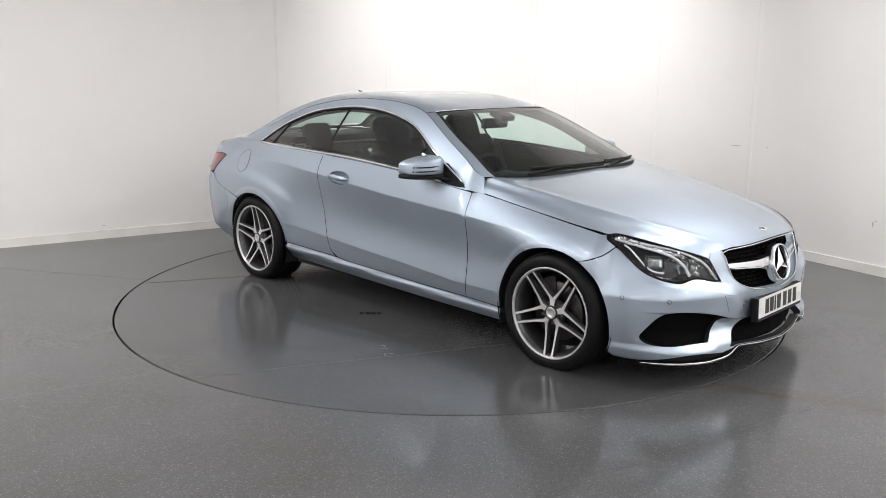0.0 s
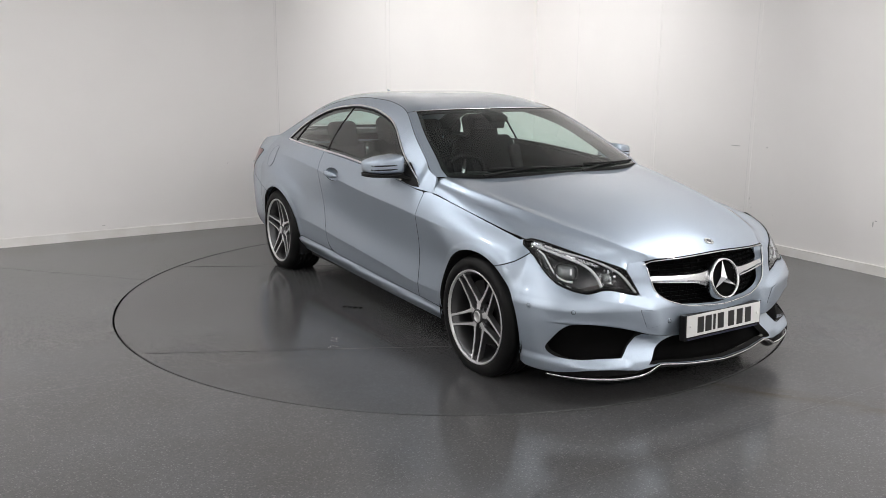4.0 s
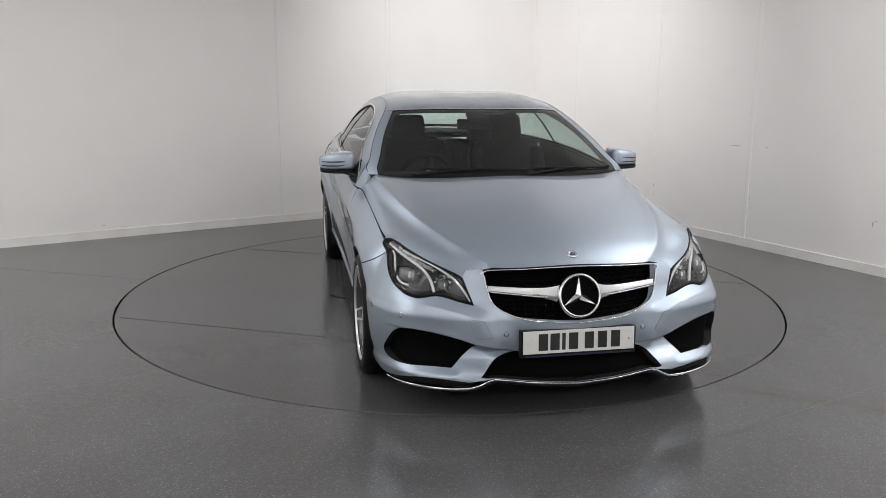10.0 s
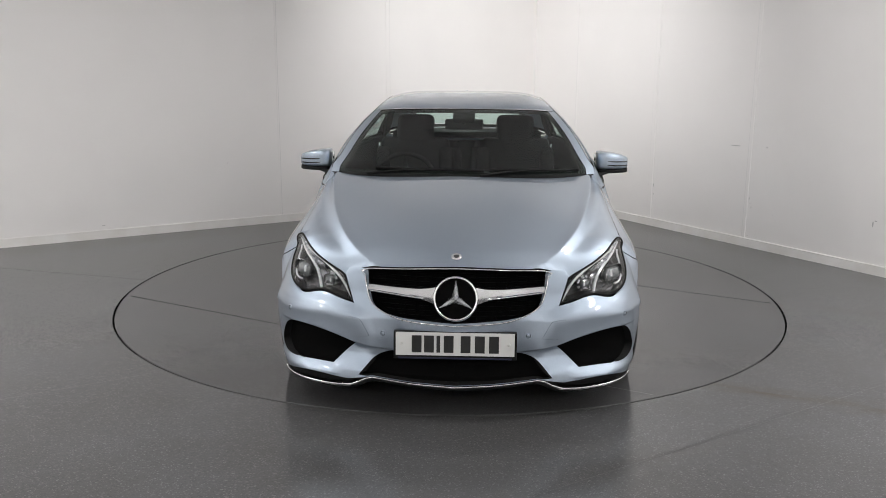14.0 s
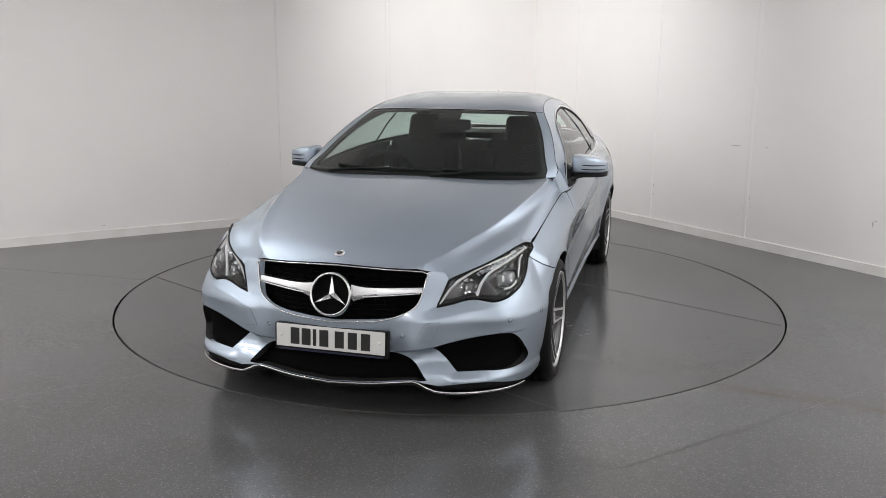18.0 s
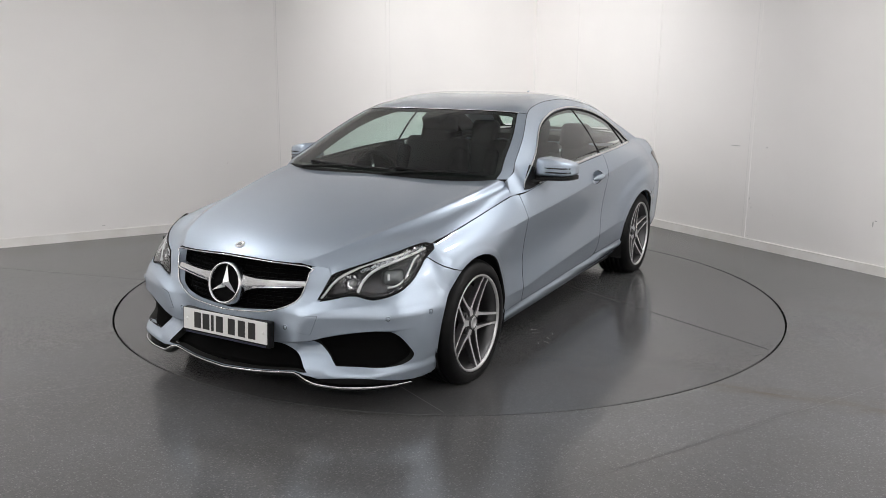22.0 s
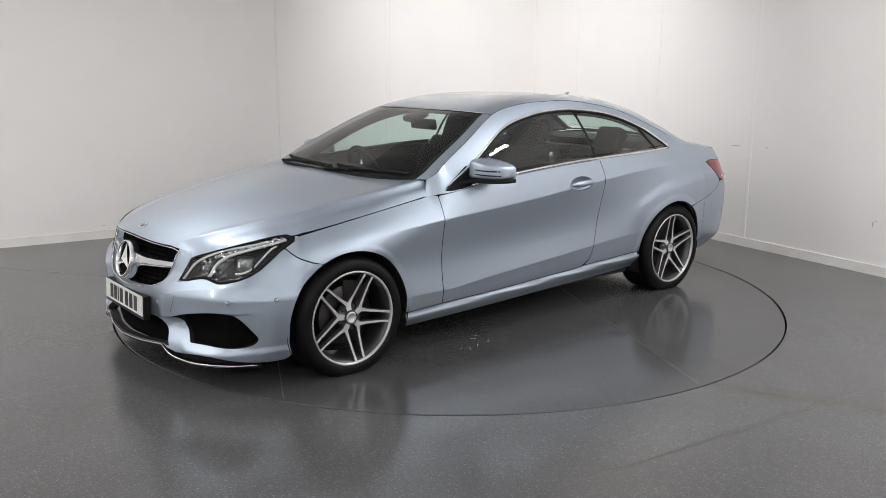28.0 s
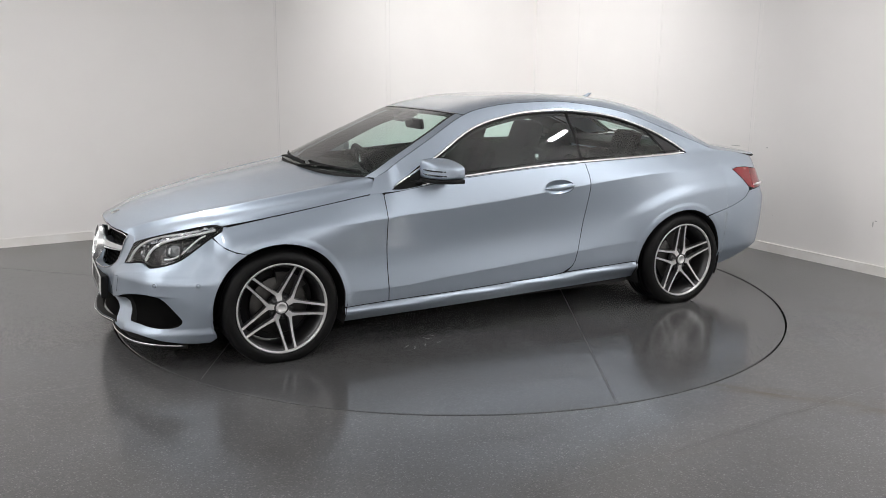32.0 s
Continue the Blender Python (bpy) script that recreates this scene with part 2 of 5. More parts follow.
def fill(outer, holes, step, ridges=()):
    """Triangles of a flat outline with holes, with points inside."""
    from mathutils.geometry import delaunay_2d_cdt
    loops = [resample(np.array(l, float), step) for l in (outer, *holes)]
    pts, edges = [], []
    for l in loops:
        k = len(pts)
        edges += [(k + i, k + (i + 1) % len(l)) for i in range(len(l))]
        pts += list(l)
    for line in ridges:
        l = np.array(line, float)
        ok = inside(loops[0], l[:, 0], l[:, 1])
        for h in loops[1:]:
            ok &= ~inside(h, l[:, 0], l[:, 1])
        last = None
        for p, good in zip(l, ok):
            good = good and np.min(np.hypot(loops[0][:, 0] - p[0], loops[0][:, 1] - p[1])) > step * .3
            if good:
                pts.append(p)
                if last is not None:
                    edges.append((last, len(pts) - 1))
                last = len(pts) - 1
            else:
                last = None
    lo, hi = loops[0].min(0), loops[0].max(0)
    gx, gy = np.meshgrid(np.arange(lo[0] + step / 2, hi[0], step), np.arange(lo[1] + step / 2, hi[1], step))
    gx = (gx + (np.arange(gx.shape[0]) % 2)[:, None] * step / 2).ravel()
    gy = gy.ravel()
    ok = inside(loops[0], gx, gy)
    for l in loops[1:]:
        ok &= ~inside(l, gx, gy)
    g = np.stack([gx[ok], gy[ok]], -1)
    if len(g):
        border = np.array(pts)
        near = np.min(np.hypot(g[:, None, 0] - border[None, :, 0], g[:, None, 1] - border[None, :, 1]), axis=1)
        g = g[near > step * .45]
    v, _, f, *_ = delaunay_2d_cdt([Vector(p) for p in pts] + [Vector(p) for p in g], edges, [], 0, 1e-6)
    v = np.array([tuple(q) for q in v])
    f = np.array([tuple(t) for t in f])
    c = v[f].mean(1)
    ok = inside(loops[0], c[:, 0], c[:, 1])
    for l in loops[1:]:
        ok &= ~inside(l, c[:, 0], c[:, 1])
    return v, f[ok]


def panel(name, outer, surface, mat, parent, holes=(), step=.035, depth=.014, label="", both=False, flip=False, offset=0.0, seam=False, ridges=()):
    """A curved sheet: an outline in the surface's two coordinates, lifted onto it, with a turned-in edge. both: the mirror half
    is joined to it at y = 0; flip: the sheet for the other side of the car."""
    uv, tris = fill(outer, holes, step, ridges)
    a, b = uv[:, 0], uv[:, 1]
    P, e = surface(a, b), .002
    N = np.cross(surface(a + e, b) - surface(a - e, b), surface(a, b + e) - surface(a, b - e))
    N /= np.maximum(np.linalg.norm(N, axis=1, keepdims=True), 1e-12)
    mid = np.array([0, 0, .55])
    if np.mean(np.sum(N * (P - mid), 1)) < 0:
        N = -N
    P = P + N * offset
    t0 = P[tris]
    fn = np.cross(t0[:, 1] - t0[:, 0], t0[:, 2] - t0[:, 0])
    turn = np.sum(fn * N[tris].mean(1), 1) < 0
    tris[turn] = tris[turn][:, ::-1]
    P, N, tris = [np.array(q) for q in (P, N, tris)]
    face_count = len(tris)
    if depth:
        count = {}
        for t in tris:
            for i in range(3):
                count[(t[i], t[(i + 1) % 3])] = 1
        rim = [(i, j) for (i, j) in count if (j, i) not in count]
        if both or seam:
            rim = [(i, j) for i, j in rim if not (abs(P[i][1]) < 2e-3 and abs(P[j][1]) < 2e-3)]
        low = {}
        vs, ns = list(P), list(N)
        more = []
        for i, j in rim:
            for k in (i, j):
                if k not in low:
                    low[k] = len(vs)
                    vs.append(P[k] - N[k] * depth)
                    ns.append(N[k])
            more += [(j, i, low[i]), (j, low[i], low[j])]
        P, N = np.array(vs), np.array(ns)
        if more:
            tris = np.concatenate([tris, np.array(more)])
    if both:
        k = len(P)
        M = np.array([1, -1, 1])
        P, N, tris = np.concatenate([P, P * M]), np.concatenate([N, N * M]), np.concatenate([tris, tris[:, ::-1] + k])
    if flip:
        M = np.array([1, -1, 1])
        P, N, tris = P * M, N * M, tris[:, ::-1]
    me = bpy.data.meshes.new(name)
    me.from_pydata(P.tolist(), [], tris.tolist())
    me.materials.append(mat)
    # turned-in edges are coloured black: shade in the shut lines is painted in
    if depth:
        me.materials.append(SEAL_AND_SHADE)
        half = len(tris) // 2 if both else len(tris)
        for i, poly in enumerate(me.polygons):
            if i % half >= face_count:
                poly.material_index = 1
    me.shade_smooth()
    me.normals_split_custom_set_from_vertices(N.tolist())
    ob = new(name, me)
    ob.parent = parent
    return tagged(ob, label=label)


# ---- the room: two white walls that meet behind the car, grey vinyl floor ----
RING = 2.252
CORNER, LEFT, RIGHT = Vector((1.003, 4.351, 0)), Vector((-.8465, -.5324, 0)), Vector((.5183, -.8552, 0))


def slab(name, a, b, height, thick, mat, out, kind="structure", label="", base=0.0):
    """An upright slab from a to b, standing outside the line a-b on the side of out."""
    bm = bmesh.new()
    n = Vector(out).normalized() * thick
    v = [bm.verts.new(Vector((*p.xy, z))) for z in (base, height) for p in (Vector(a), Vector(b), Vector(b) + n, Vector(a) + n)]
    for f in ((0, 1, 2, 3), (7, 6, 5, 4), (0, 4, 5, 1), (1, 5, 6, 2), (2, 6, 7, 3), (3, 7, 4, 0)):
        bm.faces.new([v[i] for i in f])
    bmesh.ops.recalc_face_normals(bm, faces=bm.faces)
    return tagged(part(name, bm, mat, None, smooth=False), label=label, category=name.split("_")[0], kind=kind)


def disc_sheet(name, inner, outer, z, mat, steps=180, thick=.02):
    bm = bmesh.new()
    lathe(bm, [(inner, z), (outer, z), (outer, z - thick), (inner, z - thick)], "z", steps, closed=True) if inner else lathe(bm, [(1e-4, z), (outer - .004, z), (outer, z - .003), (outer, z - thick)], "z", steps)
    bmesh.ops.recalc_face_normals(bm, faces=bm.faces)
    return part(name, bm, mat, None, smooth=False)


def build_room():
    far_l, far_r = CORNER + LEFT * 9.0, CORNER + RIGHT * 11.5
    back_l, back_r = Vector((far_l.x, -8.6, 0)), Vector((far_r.x, -8.6, 0))
    # floor with a round hole for the turntable
    bm = bmesh.new()
    ring = [bm.verts.new(((RING + .006) * math.cos(a), (RING + .006) * math.sin(a), 0)) for a in [2 * math.pi * k / 180 for k in range(180)]]
    pit = [bm.verts.new((v.co.x, v.co.y, -.06)) for v in ring]
    border = []
    for k in range(180):
        a = 2 * math.pi * k / 180
        d = Vector((math.cos(a), math.sin(a)))
        t = min(9.0 / max(abs(d.x), 1e-6), 9.5 / max(abs(d.y), 1e-6))
        border.append(bm.verts.new((d.x * t, d.y * t, 0)))
    for k in range(180):
        j = (k + 1) % 180
        bm.faces.new((ring[k], border[k], border[j], ring[j]))
        bm.faces.new((pit[k], ring[k], ring[j], pit[j]))
    tagged(part("floor", bm, FLOOR, None, smooth=False), "grey speckled vinyl floor with a dull sheen", "floor", kind="structure")
    bm = bmesh.new()
    lathe(bm, [(RING - .25, -.06), (RING + .05, -.06)], "z", 120)
    tagged(part("turntable_pit", bm, GAP, None, smooth=False), "dark gap round the turntable", "pit", kind="structure")
    # walls
    nl, nr = Vector((LEFT.y, -LEFT.x, 0)), Vector((-RIGHT.y, RIGHT.x, 0))
    slab("wall_left", CORNER - LEFT * 0, far_l, CEILING, .15, WALL, nl, label="white painted board wall in tall panels")
    slab("wall_right", CORNER, far_r, CEILING, .15, WALL, nr, label="white painted board wall in tall panels")
    slab("wall_west", far_l, back_l, CEILING, .15, WALL, (-1, 0, 0), label="plain white wall")
    slab("wall_east", far_r, back_r, CEILING, .15, WALL, (1, 0, 0), label="plain white wall")
    slab("wall_south", back_l, back_r, CEILING, .15, WALL, (0, -1, 0), label="plain white wall")
    bm = bmesh.new()
    box(bm, (20, 18, .12), (0, -1, CEILING + .06))
    tagged(part("ceiling", bm, CEILING_PAINT, None, smooth=False), "plain ceiling", "ceiling", kind="structure")
    # baseboards and panel joints
    for name, along, inward, seams in (("left", LEFT, -nl, ((1.977, .022), (3.224, .008))), ("right", RIGHT, -nr, ((.783, .010), (1.998, .024), (3.19, .016)))):
        a, b = CORNER + along * .012, CORNER + along * (9.0 if name == "left" else 11.5)
        slab("baseboard", a, b, .078, .012, BASE, inward, label="low white skirting board, dirty along the floor")
        for d, w in seams:
            p = CORNER + along * d
            slab("trim", p - along * w, p + along * w, CEILING, .0012 + w * .12, WALL, inward, label="thin white cover strip over a panel joint", base=.08)
            # shadow along the strip, painted as a slightly darker hairline
            slab("trim", p - along * (w + .0045), p - along * (w + .0012), CEILING, .0005, JOINT_SHADOW, inward, label="hairline of painted shadow beside the cover strip", base=.08)


BASE = material("dirty_white_skirting", (.84, .825, .81), .6, 0, 0, .3, .35, 5, .1, 60, 6, (.76, .735, .70))
JOINT_SHADOW = material("wall_joint_shadow", (.70, .69, .68), .7)
build_room()


def ceiling_lamps():
    for px, py, lx, ly, watts in PANELS:
        t = thing("unseen_pendant_light", "unseen slim white strip lamp hung from the ceiling, mostly added as fill", "lamp", pose(px, py, CEILING - DROP), "hanging strip lamps")
        bm = bmesh.new()
        for sx, sy, w, d in ((0, 1, lx, .02), (0, -1, lx, .02), (1, 0, .02, ly - .04), (-1, 0, .02, ly - .04)):
            box(bm, (w, d, .06), (sx * (lx / 2 - .01), sy * (ly / 2 - .01), 0))
        part("frame", bm, FRAME_WHITE, t, smooth=False)
        bm = bmesh.new()
        box(bm, (lx - .04, ly - .04, .03), (0, 0, 0))
        part("diffuser", bm, PANEL_GLOW, t, smooth=False)
        for end in (1, -1):
            bm = bmesh.new()
            tube(bm, [(0, end * (ly / 2 - .008), .03), (0, end * (ly / 2 - .008), DROP)], .003, 1, 6, (1, 0, 0))
            part("hanger", bm, FRAME_WHITE, t)
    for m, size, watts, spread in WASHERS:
        # casing and bracket are added; only the glow on the walls implies this lamp
        t = thing("wall_washer", "unseen flood lamp in an added casing, aimed at the corner of the walls", "lamp", m)
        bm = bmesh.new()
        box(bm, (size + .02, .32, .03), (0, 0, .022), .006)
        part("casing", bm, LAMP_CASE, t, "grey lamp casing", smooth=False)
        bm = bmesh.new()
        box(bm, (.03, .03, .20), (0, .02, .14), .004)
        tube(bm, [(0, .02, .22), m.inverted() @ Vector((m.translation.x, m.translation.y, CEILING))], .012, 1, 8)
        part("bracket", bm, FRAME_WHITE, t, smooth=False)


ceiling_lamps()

# ---- the turntable: a flush disc that carries the car round ----
turntable = thing("turntable", "round grey vinyl turntable set flush in the floor", "turntable")


def build_turntable():
    ob = disc_sheet("deck", 0, RING - .006, 0.0, TABLE)
    ob.parent = turntable
    # two sheet joints
    for (x0, y0), (x1, y1) in (((.325, -2.19), (1.95, 1.06)), ((-1.93, -2.0), (.233, 2.21))):
        a, b = Vector((x0, y0, 0)), Vector((x1, y1, 0))
        k = 40
        d = (b - a).normalized()
        n = Vector((-d.y, d.x, 0)) * .003
        pts = [a + (b - a) * i / k for i in range(k + 1)]
        pts = [p for p in pts if p.length < RING - .02]
        bm = bmesh.new()
        rows = [(bm.verts.new((*(p - n).xy, .0012)), bm.verts.new((*(p + n).xy, .0012))) for p in pts]
        for r, s in zip(rows, rows[1:]):
            bm.faces.new((r[0], s[0], s[1], r[1]))
        part("sheet_joint", bm, JOINT, turntable, smooth=False)


build_turntable()


def table_marks():
    rng = random.Random(11)
    for k in range(4):
        bm = bmesh.new()
        box(bm, (.034 - .004 * (k % 2), .020 + .004 * (k % 3), .002), (.036 + .027 * k, -.844 + .027 * k, .0008), .0006, pose(0, 0, 0, 0, 0, -40 + 12 * (k % 2)))
        part("drain_slot", bm, GAP, turntable, "small dark slot", False)
    for x, y, n in ((.62, -1.17, 3), (.78, -1.26, 2), (.60, .98, 3), (.75, 1.06, 3)):
        for _ in range(n):
            bm = bmesh.new()
            p = [(x + rng.uniform(-.06, .06), y + rng.uniform(-.05, .05))]
            a0 = rng.uniform(0, 6.28)
            for _ in range(4):
                a0 += rng.uniform(-.7, .7)
                p.append((p[-1][0] + .011 * math.cos(a0), p[-1][1] + .011 * math.sin(a0)))
            tube(bm, [(q[0], q[1], .0012) for q in p], .0016, .5, 5)
            part("scuff", bm, SCUFF, turntable, "pale scrap of dried dirt", False)


table_marks()


def floor_marks():
    def strip(name, pts, width, mat, label):
        bm = bmesh.new()
        P = [Vector((x, y, 0)) for x, y in pts]
        rows = []
        for i, p in enumerate(P):
            d = (P[min(i + 1, len(P) - 1)] - P[max(i - 1, 0)]).normalized()
            n = Vector((-d.y, d.x, 0)) * width / 2
            rows.append((bm.verts.new((*(p - n).xy, .0015)), bm.verts.new((*(p + n).xy, .0015))))
        for r, s in zip(rows, rows[1:]):
            bm.faces.new((r[0], s[0], s[1], r[1]))
        tagged(part(name, bm, mat, None, smooth=False), label, "floor joint", kind="structure")
    strip("floor_joint", [(-1.47, -1.715), (-2.12, -2.12), (-4.0, -3.28)], .0026, JOINT, "hairline joint between vinyl sheets")
    strip("floor_joint", [(.31, -2.99), (2.22, -1.80), (4.3, -.5)], .0026, JOINT, "hairline joint between vinyl sheets")
    strip("floor_joint", [(-3.6, .55), (-2.27, .2)], .003, JOINT, "hairline joint between vinyl sheets")


floor_marks()


def wall_scuffs():
    nl, nr = Vector((-LEFT.y, LEFT.x, 0)), Vector((RIGHT.y, -RIGHT.x, 0))
    # distance from the corner, height, width, height of the mark
    for along, n, marks in ((LEFT, nl, ((4.94, .123, .035, .008), (3.758, .634, .014, .010), (4.76, .09, .05, .004))),
                            (RIGHT, nr, ((3.222, .435, .008, .030), (3.235, .395, .010, .014), (3.249, .362, .008, .022), (3.20, .41, .008, .010), (4.399, .394, .014, .05), (4.42, .42, .026, .010), (3.033, .892, .15, .010), (3.367, .899, .022, .012), (3.48, .321, .010, .010), (3.233, .10, .012, .008), (2.043, .421, .008, .05), (2.046, .33, .006, .03)))):
        for d, z, w, h in marks:
            p = CORNER + along * d + n * .0012
            bm = bmesh.new()
            rng = random.Random(int(d * 100))
            ring = []
            for k in range(8):
                t = 2 * math.pi * k / 8
                q = p + along * (w / 2 * math.cos(t) * rng.uniform(.6, 1.1))
                ring.append(bm.verts.new((q.x, q.y, z + h / 2 * math.sin(t) * rng.uniform(.6, 1.1))))
            bm.faces.new(ring)
            tagged(part("wall_scuff", bm, MARK, None, smooth=False), "small grey scuff on the white wall", "scuff", kind="structure")


wall_scuffs()
# ---- the body's shape: half sections along the side, wrapped round nose and tail ----
def smooth_curve(*pts):
    """A monotone cubic through (x, y) points, as a function of arrays."""
    p = sorted(pts)
    xs, ys = np.array([q[0] for q in p], float), np.array([q[1] for q in p], float)
    d = np.diff(ys) / np.diff(xs)
    m = np.zeros(len(xs))
    m[0], m[-1] = d[0], d[-1]
    for i in range(1, len(xs) - 1):
        m[i] = 0 if d[i - 1] * d[i] <= 0 else 2 * d[i - 1] * d[i] / (d[i - 1] + d[i])

    def f(x):
        x = np.clip(np.asarray(x, float), xs[0], xs[-1])
        i = np.clip(np.searchsorted(xs, x) - 1, 0, len(xs) - 2)
        w = xs[i + 1] - xs[i]
        t = (x - xs[i]) / w
        return ((1 + 2 * t) * (1 - t) ** 2 * ys[i] + t * (1 - t) ** 2 * w * m[i]
                + t * t * (3 - 2 * t) * ys[i + 1] + t * t * (t - 1) * w * m[i + 1])
    return f


def smoothstep(t):
    t = np.clip(t, 0, 1)
    return t * t * (3 - 2 * t)


SILL_Z = smooth_curve((-2.0, .27), (-1.7, .235), (-1.05, .205), (1.0, .155), (1.75, .165))
SKIRT_Z = smooth_curve((-2.0, .37), (-1.7, .35), (-1.05, .322), (1.0, .252), (1.75, .27))
CREASE_Z = smooth_curve((-2.0, .90), (-1.5, .902), (-1.18, .896), (-.82, .873), (-.26, .822), (.12, .787), (.775, .741), (1.14, .712), (1.4, .69), (1.65, .66))
BELT_Z = smooth_curve((-2.3, .93), (-2.0, .985), (-1.75, 1.006), (-1.47, 1.0), (-.47, .984), (.27, .940), (.74, .877), (.82, .866), (1.263, .795), (1.64, .737), (1.75, .72))
LOW_Z = smooth_curve((-1.75, .47), (-.966, .457), (-.3, .408), (.421, .358), (.736, .337), (1.1, .345), (1.75, .42))
SILL_Y = smooth_curve((-1.75, .83), (-1.0, .80), (1.0, .80), (1.75, .86))
SKIRT_Y = smooth_curve((-1.75, .88), (-1.0, .862), (0, .846), (.8, .853), (1.1, .868), (1.75, .88))
WAIST_Y = smooth_curve((-1.75, .888), (-1.38, .898), (-.9, .872), (0, .862), (.9, .870), (1.38, .895), (1.7, .888))
FLANK_Y = smooth_curve((-1.8, .885), (-1.38, .905), (-.9, .868), (0, .850), (.9, .862), (1.38, .902), (1.7, .886))
CREASE_Y = smooth_curve((-1.9, .81), (-1.25, .872), (-.26, .892), (.77, .893), (1.38, .886), (1.65, .868))
BELT_Y = smooth_curve((-2.2, .68), (-1.75, .715), (-1.47, .75), (-1.0, .815), (-.47, .85), (.27, .863), (.70, .847), (.82, .815), (1.263, .80), (1.64, .795), (1.75, .78))


def side_y(x, z):
    """Half width of the car at x along it and height z."""
    x, z = np.broadcast_arrays(np.asarray(x, float), np.asarray(z, float))
    kz = np.stack([SILL_Z(x), SKIRT_Z(x), LOW_Z(x), LOW_Z(x) + .16, CREASE_Z(x), BELT_Z(x)])
    ky = np.stack([SILL_Y(x), SKIRT_Y(x), WAIST_Y(x), FLANK_Y(x), CREASE_Y(x), BELT_Y(x)])
    d = np.diff(ky, axis=0) / np.diff(kz, axis=0)
    m = np.zeros_like(ky)
    m[0], m[-1] = d[0], d[-1] * 1.25
    a, b = d[:-1], d[1:]
    m[1:-1] = np.where(a * b <= 0, .25 * (a + b), 2 * a * b / np.where(np.abs(a + b) < 1e-9, 1e-9, a + b))
    m[4] = .5 * (d[3] + d[4])
    hard = smoothstep((1.25 - x) / .45) * smoothstep((x + 1.55) / .45)
    below, above = m.copy(), m
    below[4] = m[4] + (d[3] * 1.15 - m[4]) * hard
    above[4] = m[4] + (d[4] * .75 - m[4]) * hard
    below[2], above[2] = m[2] + (d[1] * 1.1 - m[2]) * hard, m[2] + (d[2] * 1.35 - m[2]) * hard
    i = np.clip(np.sum(z[None] > kz, axis=0) - 1, 0, 4)
    pick = lambda k, j: np.take_along_axis(k, j[None], 0)[0]
    z0, z1, y0, y1, m0, m1 = pick(kz, i), pick(kz, i + 1), pick(ky, i), pick(ky, i + 1), pick(above, i), pick(below, i + 1)
    w = z1 - z0
    t = np.clip((z - z0) / w, 0, 1)
    y = ((1 + 2 * t) * (1 - t) ** 2 * y0 + t * (1 - t) ** 2 * w * m0 + t * t * (3 - 2 * t) * y1 + t * t * (t - 1) * w * m1)
    y = y + np.minimum(z - kz[0], 0) * .6
    h = np.maximum(z - kz[-1], 0)
    step = .018 * smoothstep(h / .012) * smoothstep((x + 1.75) / .35) * smoothstep((.74 - x) / .10)
    # haunch over the rear wheel, and a raised lip round both arches
    arch = smooth_curve((-.85, .66), (-1.09, .747), (-1.25, .80), (-1.5, .838), (-1.73, .853), (-2.0, .862))(x)
    haunch = .015 * smoothstep((arch - z) / .09) * smoothstep((-.85 - x) / .25) * smoothstep((z - .40) / .2) * smoothstep((x + 1.95) / .35)
    lip = np.zeros_like(y)
    for cx, cz, ea, eb in ((1.382, .30, .354, .346), (-1.368, .30, .347, .347)):
        e = (np.hypot((x - cx) / ea, (z - cz) / eb) - 1) * .34
        lip = lip + .0038 * smoothstep((.050 - e) / .030) * smoothstep((z - .22) / .1) * smoothstep((x + 1.755) / .16)
    return y - step - .5 * h - .82 * h * h + haunch + lip


NOSE = ((1.60, .893), (1.70, .890), (1.80, .874), (1.89, .838), (1.96, .792), (2.02, .72), (2.065, .62), (2.105, .49), (2.15, .33), (2.19, .16), (2.205, 0))
BROW = ((1.60, .800), (1.66, .782), (1.72, .755), (1.78, .722), (1.84, .685), (1.90, .637), (1.96, .57), (2.02, .47), (2.065, .32), (2.10, .16), (2.115, 0))
TAIL = ((-1.75, .887), (-1.87, .880), (-1.98, .865), (-2.09, .835), (-2.18, .79), (-2.245, .725), (-2.30, .62), (-2.35, .45), (-2.385, .22), (-2.395, 0))


def outline(pts, start, sign):
    p = np.array(pts)
    s = start + sign * np.concatenate([[0], np.cumsum(np.hypot(*np.diff(p, axis=0).T))])
    return smooth_curve(*zip(s, p[:, 0])), smooth_curve(*zip(s, p[:, 1])), s[-1]


NOSE_X, NOSE_Y, S_NOSE = outline(NOSE, 1.60, 1)
TAIL_X, TAIL_Y, S_TAIL = outline(TAIL, -1.75, -1)
_ns = 1.60 + np.concatenate([[0], np.cumsum(np.hypot(*np.diff(np.array(NOSE), axis=0).T))])
BROW_X, BROW_Y = smooth_curve(*zip(_ns, [p[0] for p in BROW])), smooth_curve(*zip(_ns, [p[1] for p in BROW]))
BROW_T = smooth_curve((.40, 0), (.46, 0), (.507, .12), (.55, .27), (.606, .43), (.65, .60), (.70, .85), (.74, 1.0), (.80, 1.25))
NOSE_LEAN = smooth_curve((.12, -.02), (.17, .02), (.21, .022), (.29, -.012), (.40, 0), (.80, 0))
TAIL_LEAN = smooth_curve((.18, .10), (.30, .03), (.5, 0), (.66, -.005), (.72, .02), (.85, .06), (1.0, .09))


